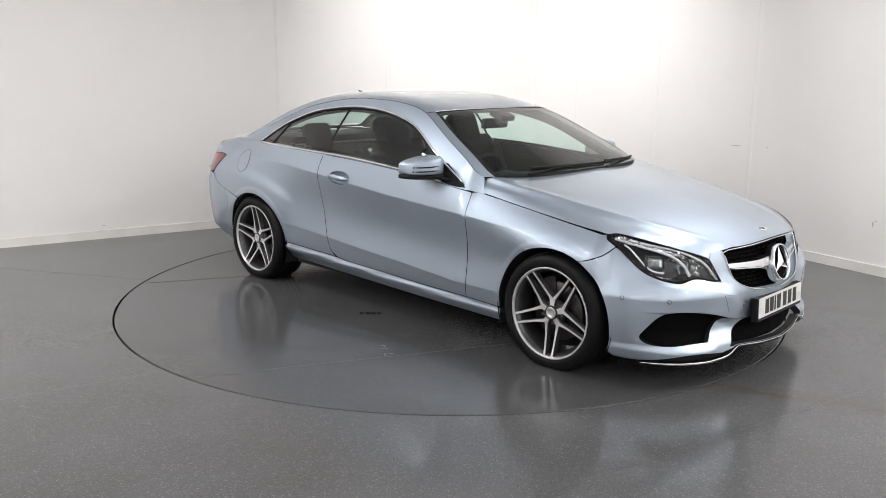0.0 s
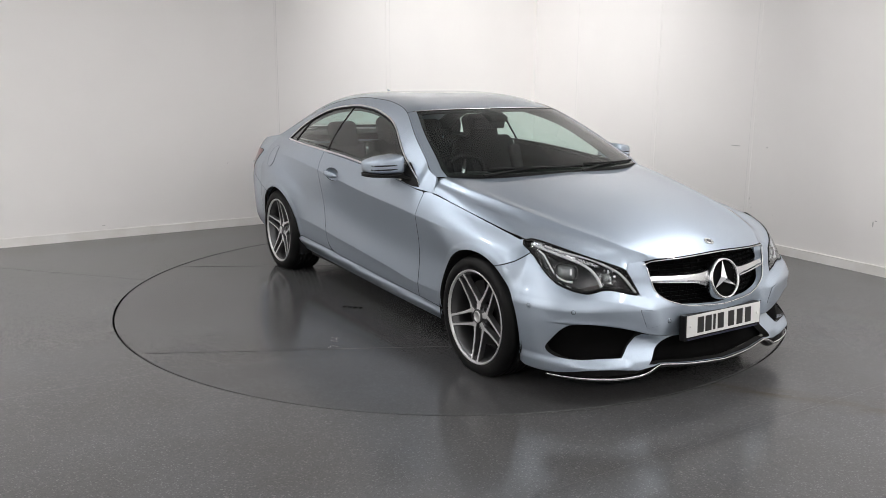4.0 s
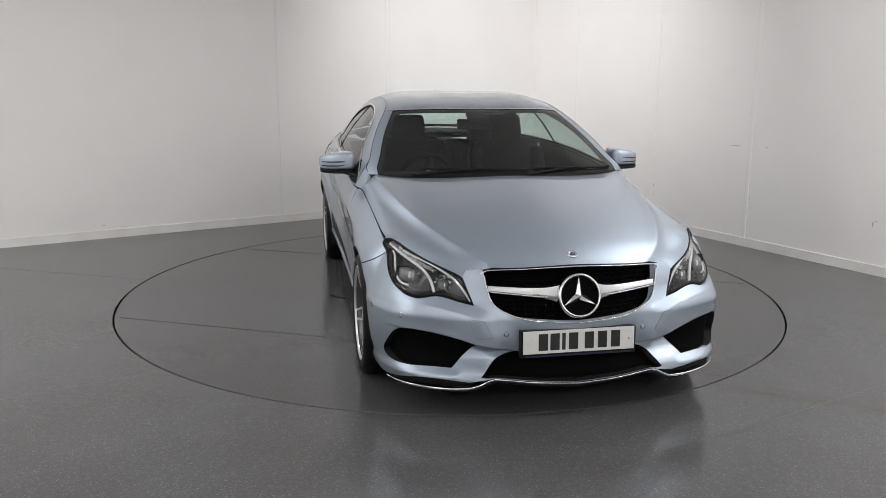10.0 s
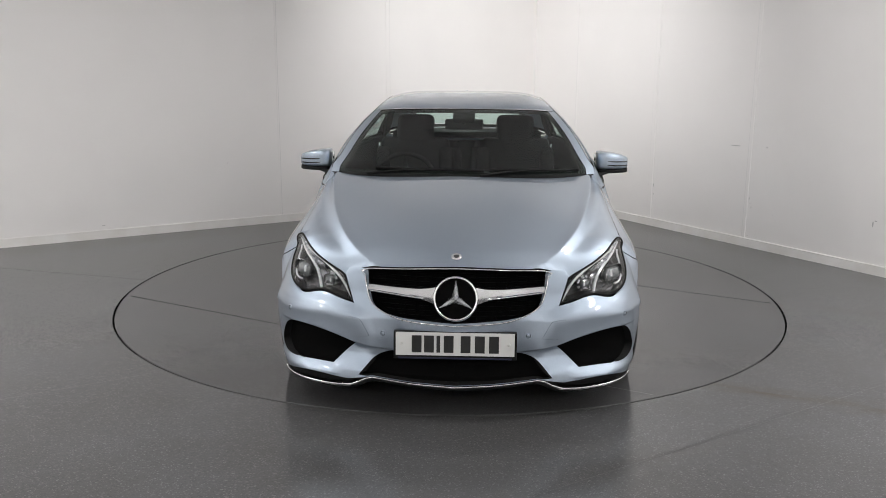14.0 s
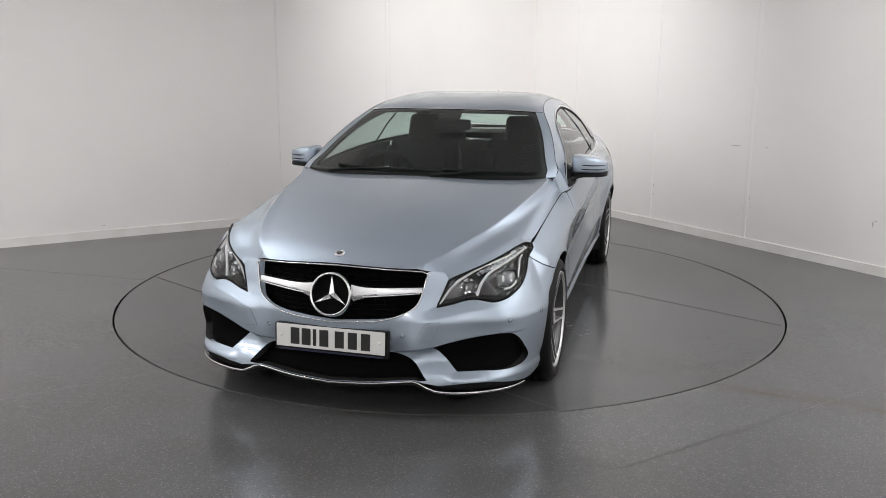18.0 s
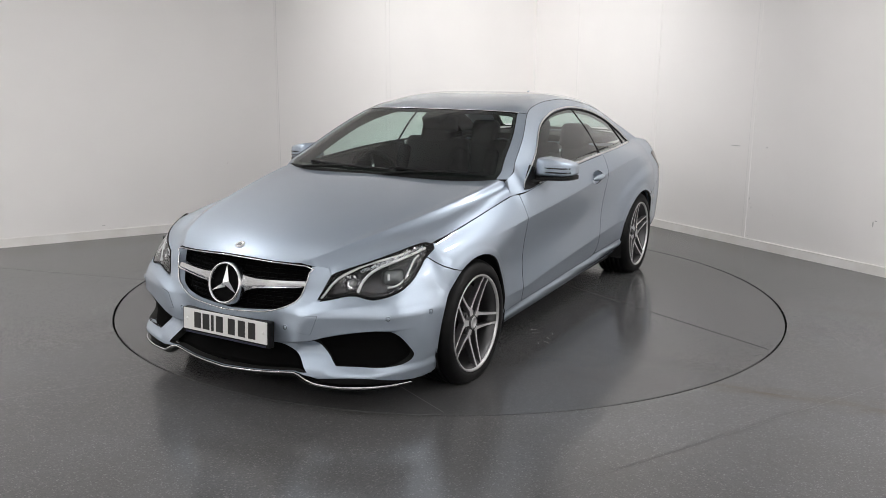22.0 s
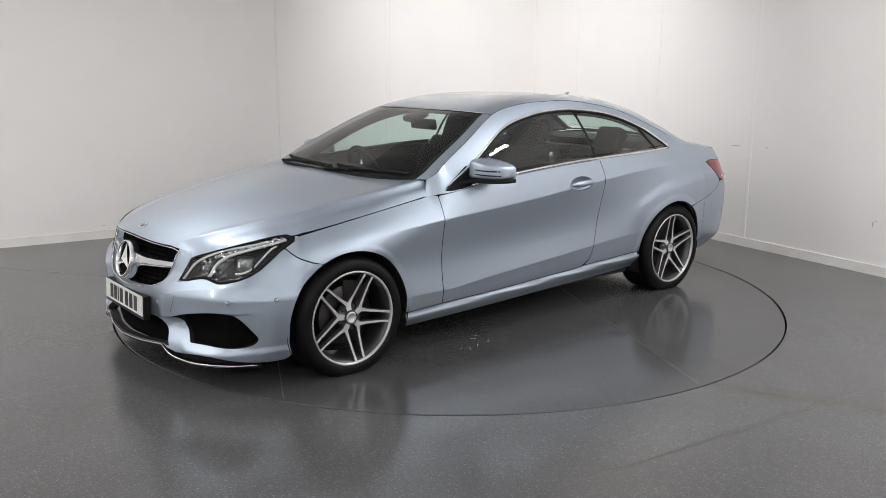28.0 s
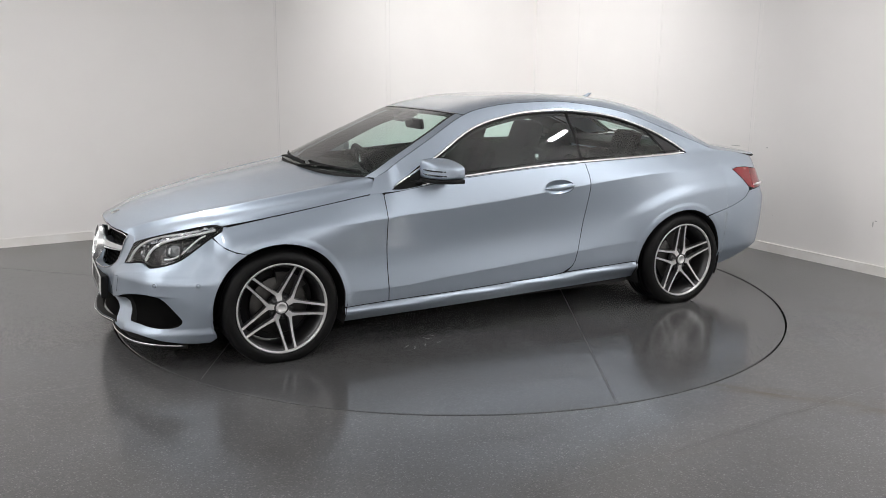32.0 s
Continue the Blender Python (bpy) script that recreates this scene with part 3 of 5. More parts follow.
def skin(s, z):
    """Points of the body's left skin: s runs along the side (s = x) and on round nose and tail, z is the height."""
    s, z = np.broadcast_arrays(np.asarray(s, float), np.asarray(z, float))
    xm = np.clip(s, -1.75, 1.60)
    y = side_y(xm, z)
    x = xm.copy()
    k, t = smoothstep((s - 1.60) / .72), BROW_T(z)
    f = s > 1.60
    nx, ny = NOSE_X(s) * (1 - t) + BROW_X(s) * t + NOSE_LEAN(z) * k, NOSE_Y(s) * (1 - t) + BROW_Y(s) * t
    ny = np.where(z < .46, NOSE_Y(s) - (side_y(1.60, .46) - side_y(1.60, np.minimum(z, .46))) * (1 - k) * smoothstep((.46 - z) / .14), ny)
    k = smoothstep((s - 1.60) / .14)
    x = np.where(f, s * (1 - k) + nx * k, x)
    y = np.where(f, np.maximum(side_y(np.minimum(s, 1.74), z) * (1 - k) + ny * k, 0), y)
    k = smoothstep((-1.75 - s) / .6)
    tumble = side_y(-1.75, .5) - side_y(-1.75, z)
    r = s < -1.75
    x = np.where(r, TAIL_X(s) + TAIL_LEAN(z) * k, x)
    y = np.where(r, np.maximum(TAIL_Y(s) * (1 - tumble / .887 * (1 - .25 * k)), 0), y)
    return np.stack([x, y, z], -1)


def nose_s(y):
    """The s at which the nose has the half width y."""
    ss = np.linspace(S_NOSE, 1.60, 400)
    return np.interp(y, NOSE_Y(ss), ss)
# ---- top surfaces: bonnet, roof line, boot ----
BONNET_C = smooth_curve((2.16, .698), (2.12, .716), (2.08, .734), (2.0, .762), (1.78, .818), (1.445, .886), (1.2, .930), (1.0, .962), (.7, .99))
FOLD_Y = smooth_curve((2.14, .33), (2.05, .40), (1.95, .47), (1.64, .595), (1.3, .675), (.9, .735), (.7, .745))
FOLD_Z = smooth_curve((2.14, .678), (2.08, .696), (1.95, .738), (1.64, .806), (1.3, .868), (.9, .936), (.7, .968))
LAMP_TOP = ((1.648, .742), (1.730, .752), (1.844, .744), (1.976, .722), (2.072, .702), (2.178, .677), (2.262, .653), (2.290, .640))
LAMP_TOP_S = [tuple(p) for p in spline(LAMP_TOP, 4)]
NOSE_EDGE = [(2.315, .650), (2.36, .652), (2.41, .654)]
_e = skin(np.array([p[0] for p in LAMP_TOP_S + NOSE_EDGE]), np.array([p[1] for p in LAMP_TOP_S + NOSE_EDGE]))
HOOD_Z = smooth_curve((.70, .885), (.82, .868), (1.0, .838), (1.263, .797), (1.56, .7565), (1.648, .748), *[(p[0], p[2]) for p in _e[::2] if p[0] > 1.74], (2.12, .656), (2.17, .66))
HOOD_Y = smooth_curve(*[(x, float(side_y(x, HOOD_Z(x)))) for x in (.7, .82, 1.0, 1.2, 1.4, 1.5, 1.57)], *[(p[0], p[1]) for p in _e[::2] if p[0] > 1.70], (2.12, .43), (2.17, .42))


def bonnet(x, y):
    a = np.abs(y)
    fy, fz, ey, ez, c = FOLD_Y(x), FOLD_Z(x), HOOD_Y(x), HOOD_Z(x), BONNET_C(x)
    ey = np.maximum(ey, fy + .02)
    inner = c - (c - fz) * np.minimum(a / fy, 1) ** 1.6
    t = np.clip((a - fy) / (ey - fy), 0, 1)
    z = np.where(a < fy, inner, fz + (ez - fz) * (t + .105 * smoothstep((2.05 - x) / .22) * np.sin(2 * math.pi * t)))
    bead = .0040 * np.exp(-((a - fy) / .030) ** 2) * smoothstep((2.09 - x) / .2)
    return np.stack([x, y, z + bead], -1)


RAIL = spline(((.79, .952), (.48, 1.115), (.15, 1.274), (-.1, 1.328), (-.35, 1.345), (-.65, 1.342), (-1.05, 1.278), (-1.4, 1.152), (-1.74, 1.022)), 8)
CREST = spline(((1.03, .962), (.64, 1.135), (.235, 1.292), (-.05, 1.362), (-.32, 1.388), (-.65, 1.391), (-1.08, 1.356), (-1.48, 1.246), (-1.86, 1.060)), 8)
N_RAIL = len(RAIL)
_r = np.array(RAIL)
RAIL_P = np.stack([_r[:, 0], side_y(_r[:, 0], _r[:, 1]), _r[:, 1]], -1)
CREST_P = np.array([(x, 0, z) for x, z in CREST])


def cap(u, w):
    """Screen, roof and rear glass: u runs 0..1 from the cowl over the roof to the boot, w from 0 in the middle to 1 at the rail."""
    t = np.clip(u, 0, 1) * (N_RAIL - 1)
    i = np.clip(t.astype(int), 0, N_RAIL - 2)
    f = (t - i)[:, None]
    R, C = RAIL_P[i] * (1 - f) + RAIL_P[i + 1] * f, CREST_P[i] * (1 - f) + CREST_P[i + 1] * f
    a = np.abs(w)
    top = smoothstep((np.clip(u, 0, 1) - .17) / .11)
    out = C + (R - C) * ((.35 * a ** 2 + .65 * a ** 3.2) * (1 - top) + (.10 * a ** 2 + .90 * a ** 6) * top)[:, None]
    out[:, 1] = R[:, 1] * w
    return out


DECK_C = smooth_curve((-1.7, 1.080), (-1.86, 1.060), (-2.1, 1.018), (-2.28, .992), (-2.34, .965), (-2.37, .92))


def deck(x, y):
    a = np.abs(y) / .70
    edge = BELT_Z(x) + .004
    c = DECK_C(x)
    return np.stack([x, y, c + (edge - c) * a ** 2.6 - .012 * smoothstep((a - .8) / .2)], -1)


# ---- outlines on the skin, as (s, z) ----
def arc(cx, cz, a, b, t0, t1, n=18):
    return [(cx + a * math.cos(radians(t0 + (t1 - t0) * k / n)), cz + b * math.sin(radians(t0 + (t1 - t0) * k / n))) for k in range(n + 1)]


F_ARCH, R_ARCH = (1.374, .30, .362, .350), (-1.368, .30, .347, .347)
BELT = [(x, float(BELT_Z(x))) for x in np.linspace(.755, -.575, 16)]
HOOD_LINE = [(x, min(float(HOOD_Z(x)) - .0012, float(BELT_Z(x)) - .0006)) for x in np.linspace(.80, 1.62, 12)]
LAMP_LOW = spline(((1.660, .722), (1.746, .695), (1.822, .650), (1.884, .606), (1.936, .577), (2.00, .556), (2.07, .544), (2.11, .547), (2.17, .557), (2.225, .552), (2.28, .539), (2.348, .526)), 4)
LAMP_LOW = [tuple(p) for p in LAMP_LOW]
WINDOW_TOP = spline(((.705, .893), (.44, 1.03), (.135, 1.19), (-.156, 1.262), (-.40, 1.286), (-.62, 1.285), (-.93, 1.247), (-1.185, 1.168), (-1.35, 1.09), (-1.487, 1.008)), 6)
WINDOW_TOP = [tuple(p) for p in WINDOW_TOP]
WINDOW_LOW = [(x, float(BELT_Z(x)) + .008) for x in np.linspace(-1.46, .69, 30)]
WINDOW = WINDOW_TOP + WINDOW_LOW
GRILLE_SIDE = [tuple(p) for p in spline(((.418, .676), (.405, .600), (.368, .520), (.255, .470), (.12, .455), (0, .449)), 5)]
LIP = spline(((0, .179), (.2, .186), (.37, .197)), 3) + spline(((.40, .192), (.465, .158), (.49, .150)), 2) + spline(((.54, .147), (.62, .148), (.72, .152), (.80, .151), (.85, .147)), 3)


LIP_BODY = [tuple(p) for p in spline(((0, .179), (.2, .186), (.37, .195)), 3) + spline(((.40, .193), (.455, .184), (.487, .178)), 2) + spline(((.53, .184), (.62, .193), (.72, .192), (.80, .174), (.85, .157)), 3)]


def on_nose(pts):
    return [(float(nose_s(y)), z) for y, z in pts]


INTAKE = on_nose(spline(((.437, .346), (.535, .377), (.66, .401), (.745, .407), (.795, .382), (.828, .318), (.842, .272), (.824, .242), (.765, .234), (.66, .238), (.556, .236)), 4))
LOWER = on_nose([tuple(p) for p in spline(((0, .318), (.24, .318), (.30, .312), (.356, .284), (.404, .236), (.434, .201)), 4)] + [(.40, .198), (.37, .1995), (.2, .190), (0, .183)])
TAIL_LAMP = ((-1.845, .884), (-1.90, .893), (-2.00, .891), (-2.16, .872), (-2.50, .85), (-2.52, .78), (-2.30, .752), (-2.13, .749), (-2.05, .746), (-1.985, .762), (-1.92, .825))

CREASE = [[(x, float(CREASE_Z(x)) + d) for x in np.arange(1.24, -1.6, -.03)] for d in (-.014, -.005, .005, .014)]
CREASE += [[(x, float(LOW_Z(x)) + d) for x in np.arange(1.1, -1.2, -.03)] for d in (-.012, -.004, .004, .012)]
ARCH_LINES = [arc(cx, cz, ea * (1 + d / .34), eb * (1 + d / .34), 5, 175, 60) for cx, cz, ea, eb in (F_ARCH, R_ARCH) for d in (.010, .020, .030, .040, .050)]
FOLD = [[(x, float(FOLD_Y(x)) + d) for x in np.arange(.83, 2.12, .03)] for d in (-.035, -.016, -.006, .006, .016, .035, .06)]
car = thing("car", "ice-blue silver metallic two-door coupe parked on the turntable", "car")


def both_sides(make):
    for flip in (False, True):
        make(flip)


BAND_Z = smooth_curve((.20, .322), (.326, .332), (.437, .351), (.535, .381), (.66, .4055), (.745, .4115), (.80, .412), (.95, .41))
BAND_LINES = [[(float(nose_s(y)), float(BAND_Z(y)) + d) for y in np.arange(.29, .86, .012)] for d in (-.014, -.0095, -.005, .002)] + [[(float(nose_s(y)), z) for y in np.arange(.42, .87, .012)] for z in (.200, .211, .220, .229, .236)]

SHOULDER_Z = smooth_curve((.20, .447), (.30, .448), (.40, .460), (.536, .494), (.70, .522), (.80, .543), (.95, .57))
BAND_LINES += [[(float(nose_s(y)), float(SHOULDER_Z(y)) + d) for y in np.arange(.37, .85, .012)] for d in (-.012, -.004, .004)]


def nose_skin(s, z):
    """The bumper's face: a shoulder under the lamps, a proud band over the intakes, a ridge between them, a shelf at the foot."""
    p = skin(s, z)
    y = p[:, 1]
    rise = np.clip((.575 - z) / (.575 - BAND_Z(y)), 0, 1)
    proud = .036 * smoothstep((y - .26) / .14) * (1 - .62 * smoothstep((y - .46) / .22)) * smoothstep((.85 - y) / .10)
    out = proud * rise ** 1.15 * smoothstep((z - BAND_Z(y) + .013) / .008)
    out = out + .026 * smoothstep((.240 - z) / .045) * smoothstep((y - .50) / .06)
    out = out + (.044 * np.clip((.345 - z) / .165, 0, 1) - .024) * smoothstep((BAND_Z(y) - .010 - z) / .03) * smoothstep((y - .36) / .06) * smoothstep((.56 - y) / .06)
    below = SHOULDER_Z(y) - z
    shoulder = np.where(below < 0, np.clip(1 + below / .05, 0, 1), 1 - smoothstep(below / .12))
    out = out + .016 * shoulder * smoothstep((y - .36) / .09) * smoothstep((.86 - y) / .09)
    k = smoothstep((s - 1.62) / .5)
    p[:, 0] += out * k
    p[:, 1] += out * (1 - k) * .5
    return p


FRONT_RIM = [(2.150, 0), (2.146, .12), (2.132, .24), (2.112, .33), (2.086, .39), (2.060, .428)]


def build_shell():
    # bonnet
    edge = skin(np.array([p[0] for p in LAMP_TOP_S + NOSE_EDGE]), np.array([p[1] for p in LAMP_TOP_S + NOSE_EDGE]) + .004)
    rim = FRONT_RIM + [(p[0] + .002, p[1]) for p in edge[::-1] if p[1] > .435]
    rim += [(x, float(HOOD_Y(x)) - .0018) for x in np.linspace(1.60, .833, 18)] + [(.829, .812), (.813, .796), (.801, .774), (.797, .748), (.86, .62), (.94, .45), (1.0, .24), (1.022, 0)]
    panel("bonnet", rim, bonnet, PAINT, car, both=True, step=.03, depth=.007, ridges=FOLD)
    # side panels
    def side(flip):
        fender = [(.750, .262), (.765, .60), (.767, .866)] + HOOD_LINE + [(1.643, .744), (1.657, .722), (1.742, .692), (1.664, .6495), (1.60, .624), (1.552, .610)]
        fender += arc(*F_ARCH, 62.5, 173) + [(1.014, .26), (1.0, .256)]
        panel("front_fender", fender, skin, PAINT, car, flip=flip, ridges=CREASE + ARCH_LINES, step=.018)
        door = [(.745, .262), (.30, .268), (-.10, .282), (-.36, .291), (-.44, .302), (-.50, .335), (-.522, .37), (-.555, .52), (-.586, .70), (-.600, .82), (-.596, .90), (-.578, .975)]
        door += [(x, z - .007) for x, z in BELT[::-1]] + [(.763, .861), (.760, .60)]
        d = panel("door", door, skin, PAINT, car, flip=flip, ridges=CREASE, step=.025, holes=(CUP_RING,))
        build_handle(d, flip)
        quarter = [(.834, .868), (.797, .951)] + [tuple(p) for p in RAIL[1:]] + [(-1.80, 1.010), (-1.95, .994), (-2.10, .972), (-2.24, .948), (-2.5, .905)]
        quarter += [(-2.48, .862), (-2.16, .878), (-2.00, .896), (-1.90, .898), (-1.838, .886), (-1.912, .826), (-1.980, .760), (-1.984, .738), (-1.93, .690), (-1.80, .640), (-1.63, .608)]
        quarter += arc(*R_ARCH, 122, 2)
        quarter += [(-.99, .324), (-.80, .317), (-.56, .308), (-.47, .304), (-.505, .332), (-.5265, .37), (-.5595, .52), (-.5905, .70), (-.6045, .82), (-.6005, .90), (-.5825, .978)]
        quarter += [(x, z - .004) for x, z in BELT[::-1]][1:-1] + [(.775, .874)]
        ob = panel("side_panel", quarter, skin, PAINT, car, holes=(WINDOW,), flip=flip, depth=.02, ridges=CREASE + ARCH_LINES, step=.018)
        for f in ob.data.polygons:
            if f.material_index == 1 and f.center.x > .76:
                f.material_index = 0
        skirt = [(1.0, .160), (1.014, .20), (1.014, .248), (1.0, .250), (.75, .256), (.30, .262), (-.10, .276), (-.36, .285), (-.47, .297), (-.56, .302), (-.80, .311), (-1.015, .318), (-1.03, .26), (-1.02, .208), (-.5, .193), (.25, .173)]
        def ledge(x, z):
            p = skin(x, z)
            drop = SKIRT_Z(x) - z
            p[:, 1] += .022 * smoothstep(drop / .035) - .012 * smoothstep((drop - .05) / .05) - .004
            return p
        panel("side_skirt", skirt, ledge, PAINT, car, flip=flip, depth=.05, step=.02)
    both_sides(side)
    # bumpers
    bumper = [(1.558, .606), (1.603, .619), (1.666, .644), (1.746, .687)] + [(s, z - .004) for s, z in LAMP_LOW[5:]] + [(2.354, .520), (2.298, .642), (2.312, .668), (2.36, .673)] + on_nose([(.420, .675)] + GRILLE_SIDE[1:])
    bumper += on_nose(LIP_BODY) + [(1.80, .152), (1.742, .152)] + arc(*F_ARCH, -21, 61)
    ob = panel("front_bumper", bumper, nose_skin, PAINT, car, both=True, holes=(INTAKE, LOWER), step=.012, depth=.035, ridges=ARCH_LINES + BAND_LINES)
    ob.data.materials[1] = PAINT
    ob.data.materials.append(SEAL_AND_SHADE)
    # the lips inside the intakes are coloured the same black
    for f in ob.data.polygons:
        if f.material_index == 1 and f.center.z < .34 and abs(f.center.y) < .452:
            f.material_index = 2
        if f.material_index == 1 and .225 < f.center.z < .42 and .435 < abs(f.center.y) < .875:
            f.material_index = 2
    rear = [(-1.635, .6045), (-1.80, .6365), (-1.932, .6865), (-1.988, .733), (-2.13, .7445), (-2.32, .747), (S_TAIL, .75), (S_TAIL, .37), (-2.75, .37), (-2.45, .365), (-2.2, .345), (-2.04, .308), (-1.88, .248), (-1.79, .225), (-1.70, .22)]
    rear += arc(*R_ARCH, 193, 124)
    panel("rear_bumper", rear, skin, PAINT, car, both=True, depth=.02, step=.022, ridges=ARCH_LINES)
    lid = [(S_TAIL, .756), (-2.54, .756), (-2.53, .86), (-2.52, .90), (-2.7, .915), (S_TAIL, .925)]
    panel("boot_back", lid, skin, PAINT, car, both=True)
    top = [(-1.86, 0), (-1.84, .3), (-1.80, .5), (-1.76, .66), (-1.80, .69), (-2.1, .665), (-2.24, .625), (-2.30, .5), (-2.335, .25), (-2.345, 0)]
    panel("boot_lid", top, deck, PAINT, car, both=True)
    # roof and glass
    k = 1.0 / 8
    panel("roof", [(2 * k + .006, 0), (2 * k + .006, .995), (3 * k, .995), (5 * k, .995), (6 * k + .01, .995), (7 * k, .995), (8 * k - .004, .995), (8 * k - .008, .75), (7 * k, .725), (6 * k - .005, .685), (6 * k - .005, 0)], cap, PAINT, car, both=True, step=.03, depth=.02)
    panel("windscreen", [(.004, 0), (.004, .922), (k, .916), (2 * k - .008, .907), (2 * k - .002, .85), (2 * k, 0)], cap, SCREEN, car, both=True, step=.03, depth=0, label="laminated clear windscreen")
    panel("rear_window", [(6 * k, 0), (6 * k, .66), (7 * k, .70), (8 * k - .02, .72), (8 * k - .004, 0)], cap, GLASS, car, both=True, step=.03, depth=0, label="tinted rear window")
    # highlight on the roof's front edge, put in as a thin silver tube
    bm = bmesh.new()
    edge = cap(np.full(33, 2 * k + .005), np.linspace(-.93, .93, 33))
    tube(bm, [tuple(p) for p in edge], .0034, 1.0, 8)
    part("roof_edge_highlight", bm, SATIN, car, "silver tube standing in for the highlight on the roof's front edge")
    # black borders of the screen
    for flip in (False, True):
        panel("pillar_cover", [(-.0, .932), (-.0, .997), (k, .997), (2 * k + .003, .997), (2 * k + .003, .914), (k, .924)], cap, PAINT, car, flip=flip, step=.03, depth=.01)
    panel("screen_seal", [(.0, 0), (.0, .934), (k, .926), (2 * k - .004, .917), (2 * k + .004, .89), (2 * k + .004, 0)], cap, SEAL_AND_SHADE, car, both=True, step=.03, depth=.01, offset=-.004,
          holes=([(.016, -.5), (.016, .897), (k, .893), (2 * k - .014, .880), (2 * k - .008, .83), (2 * k - .008, -.5)],))
    panel("rear_seal", [(6 * k - .008, 0), (6 * k - .008, .70), (7 * k, .74), (8 * k - .01, .76), (8 * k - .0005, 0)], cap, SEAL_AND_SHADE, car, both=True, step=.03, depth=.01, offset=-.004,
          holes=([(6 * k + .012, -.5), (6 * k + .012, .62), (7 * k, .66), (7.85 * k, .69), (7.92 * k, .66), (7.93 * k, -.5)],))
    # side glass
    def glass(flip):
        front = [p for p in WINDOW_TOP if p[0] > -.585] + [(-.592, 1.284), (-.572, 1.0)] + [(x, z) for x, z in WINDOW_LOW if x > -.565]
        rearw = [(-.600, 1.284)] + [p for p in WINDOW_TOP if -1.20 < p[0] < -.605] + [(-1.175, 1.165), (-1.30, 1.010)] + [(x, z) for x, z in WINDOW_LOW if -1.29 < x < -.59] + [(-.582, 1.0)]
        tri = [(-1.195, 1.160)] + [p for p in WINDOW_TOP if p[0] < -1.2] + [(x, z) for x, z in WINDOW_LOW if x < -1.325] + [(-1.318, 1.010)]
        panel("side_window", front, skin, GLASS, car, flip=flip, depth=0, offset=-.006, label="tinted frameless door window")
        panel("rear_side_window", rearw, skin, GLASS, car, flip=flip, depth=0, offset=-.006, label="tinted rear side window")
        panel("corner_window", tri, skin, BLACK_GLOSS, car, flip=flip, depth=0, offset=-.004, label="small black corner pane")
        M = -1 if flip else 1
        def strip(name, pts, r, mat, out=.002, flat=1.0):
            P = skin(np.array([p[0] for p in pts]), np.array([p[1] for p in pts]))
            bm = bmesh.new()
            tube(bm, [(x, (y + out) * M, z) for x, y, z in P], r, flat, 8, (0, 1, 0))
            part(name, bm, mat, car)
        up = [(x, z + .007) for x, z in WINDOW_TOP]
        strip("window_trim", up, .0080, CHROME, .0020, .7)
        strip("window_trim", [(x, z - .004) for x, z in WINDOW_LOW if x < .58], .0085, CHROME, .004, .6)
        strip("window_seal", [(x, z - .005) for x, z in WINDOW_TOP], .006, SEAL_AND_SHADE, -.004, .8)
        strip("window_seal", [(x, z + .010) for x, z in WINDOW_LOW], .007, SEAL_AND_SHADE, -.010, .8)
        strip("window_post", [(-.586, 1.285), (-.580, 1.15), (-.572, .995)], .011, SEAL_AND_SHADE, -.008, .5)
        strip("window_post", [(-1.185, 1.165), (-1.24, 1.09), (-1.31, 1.008)], .010, SEAL_AND_SHADE, -.006, .5)
        roof_line = [tuple(p) for p in RAIL[2:-14]]
        strip("roof_seal", roof_line, .0028, SEAL_AND_SHADE, -.002, .5)
        # black mirror foot
        foot = [(.716, .889), (.62, .950), (.525, 1.008), (.505, 1.004), (.512, .95), (.522, .912), (.60, .896), (.66, .890)]
        panel("mirror_foot", foot, skin, BLACK, car, flip=flip, depth=.006, offset=.004, step=.02)
    both_sides(glass)


CUP = (-.370, .849)
CUP_RING = [(CUP[0] + .106 * math.cos(a), CUP[1] + .044 * math.sin(a)) for a in np.linspace(0, 2 * math.pi, 33)[:-1]]


def build_handle(door, flip):
    M = -1 if flip else 1
    cx, cz = -.365, .850
    c = skin(np.array([cx]), np.array([cz]))[0]
    bm = bmesh.new()
    pts = []
    for k in range(9):
        t = k / 8
        x = cx + .105 - .21 * t
        z = cz - .004 + .012 * t
        y = skin(np.array([x]), np.array([z]))[0][1]
        pts.append((x, (y + .012 + .016 * math.sin(math.pi * t)) * M, z))
    tube(bm, pts, [.004, .012, .016, .017, .017, .017, .016, .013, .005], 1.1, 10, (0, 0, 1))
    part("handle", bm, PAINT, door, "body-coloured bar handle")
    bm = bmesh.new()
    tube(bm, [(x, y + .009 * M, z - .001) for x, y, z in pts[1:-1]], .0055, .8, 8, (0, 0, 1))
    part("handle_trim", bm, CHROME, door, "chrome handle strip")
    def bowl(s, z):
        p = skin(s, z)
        p[:, 1] -= .030 * np.clip(1 - ((s - CUP[0]) / .108) ** 2 - ((z - CUP[1]) / .046) ** 2, 0, 1) ** .7
        return p
    panel("handle_cup", CUP_RING, bowl, PAINT, door, flip=flip, depth=0, step=.008)


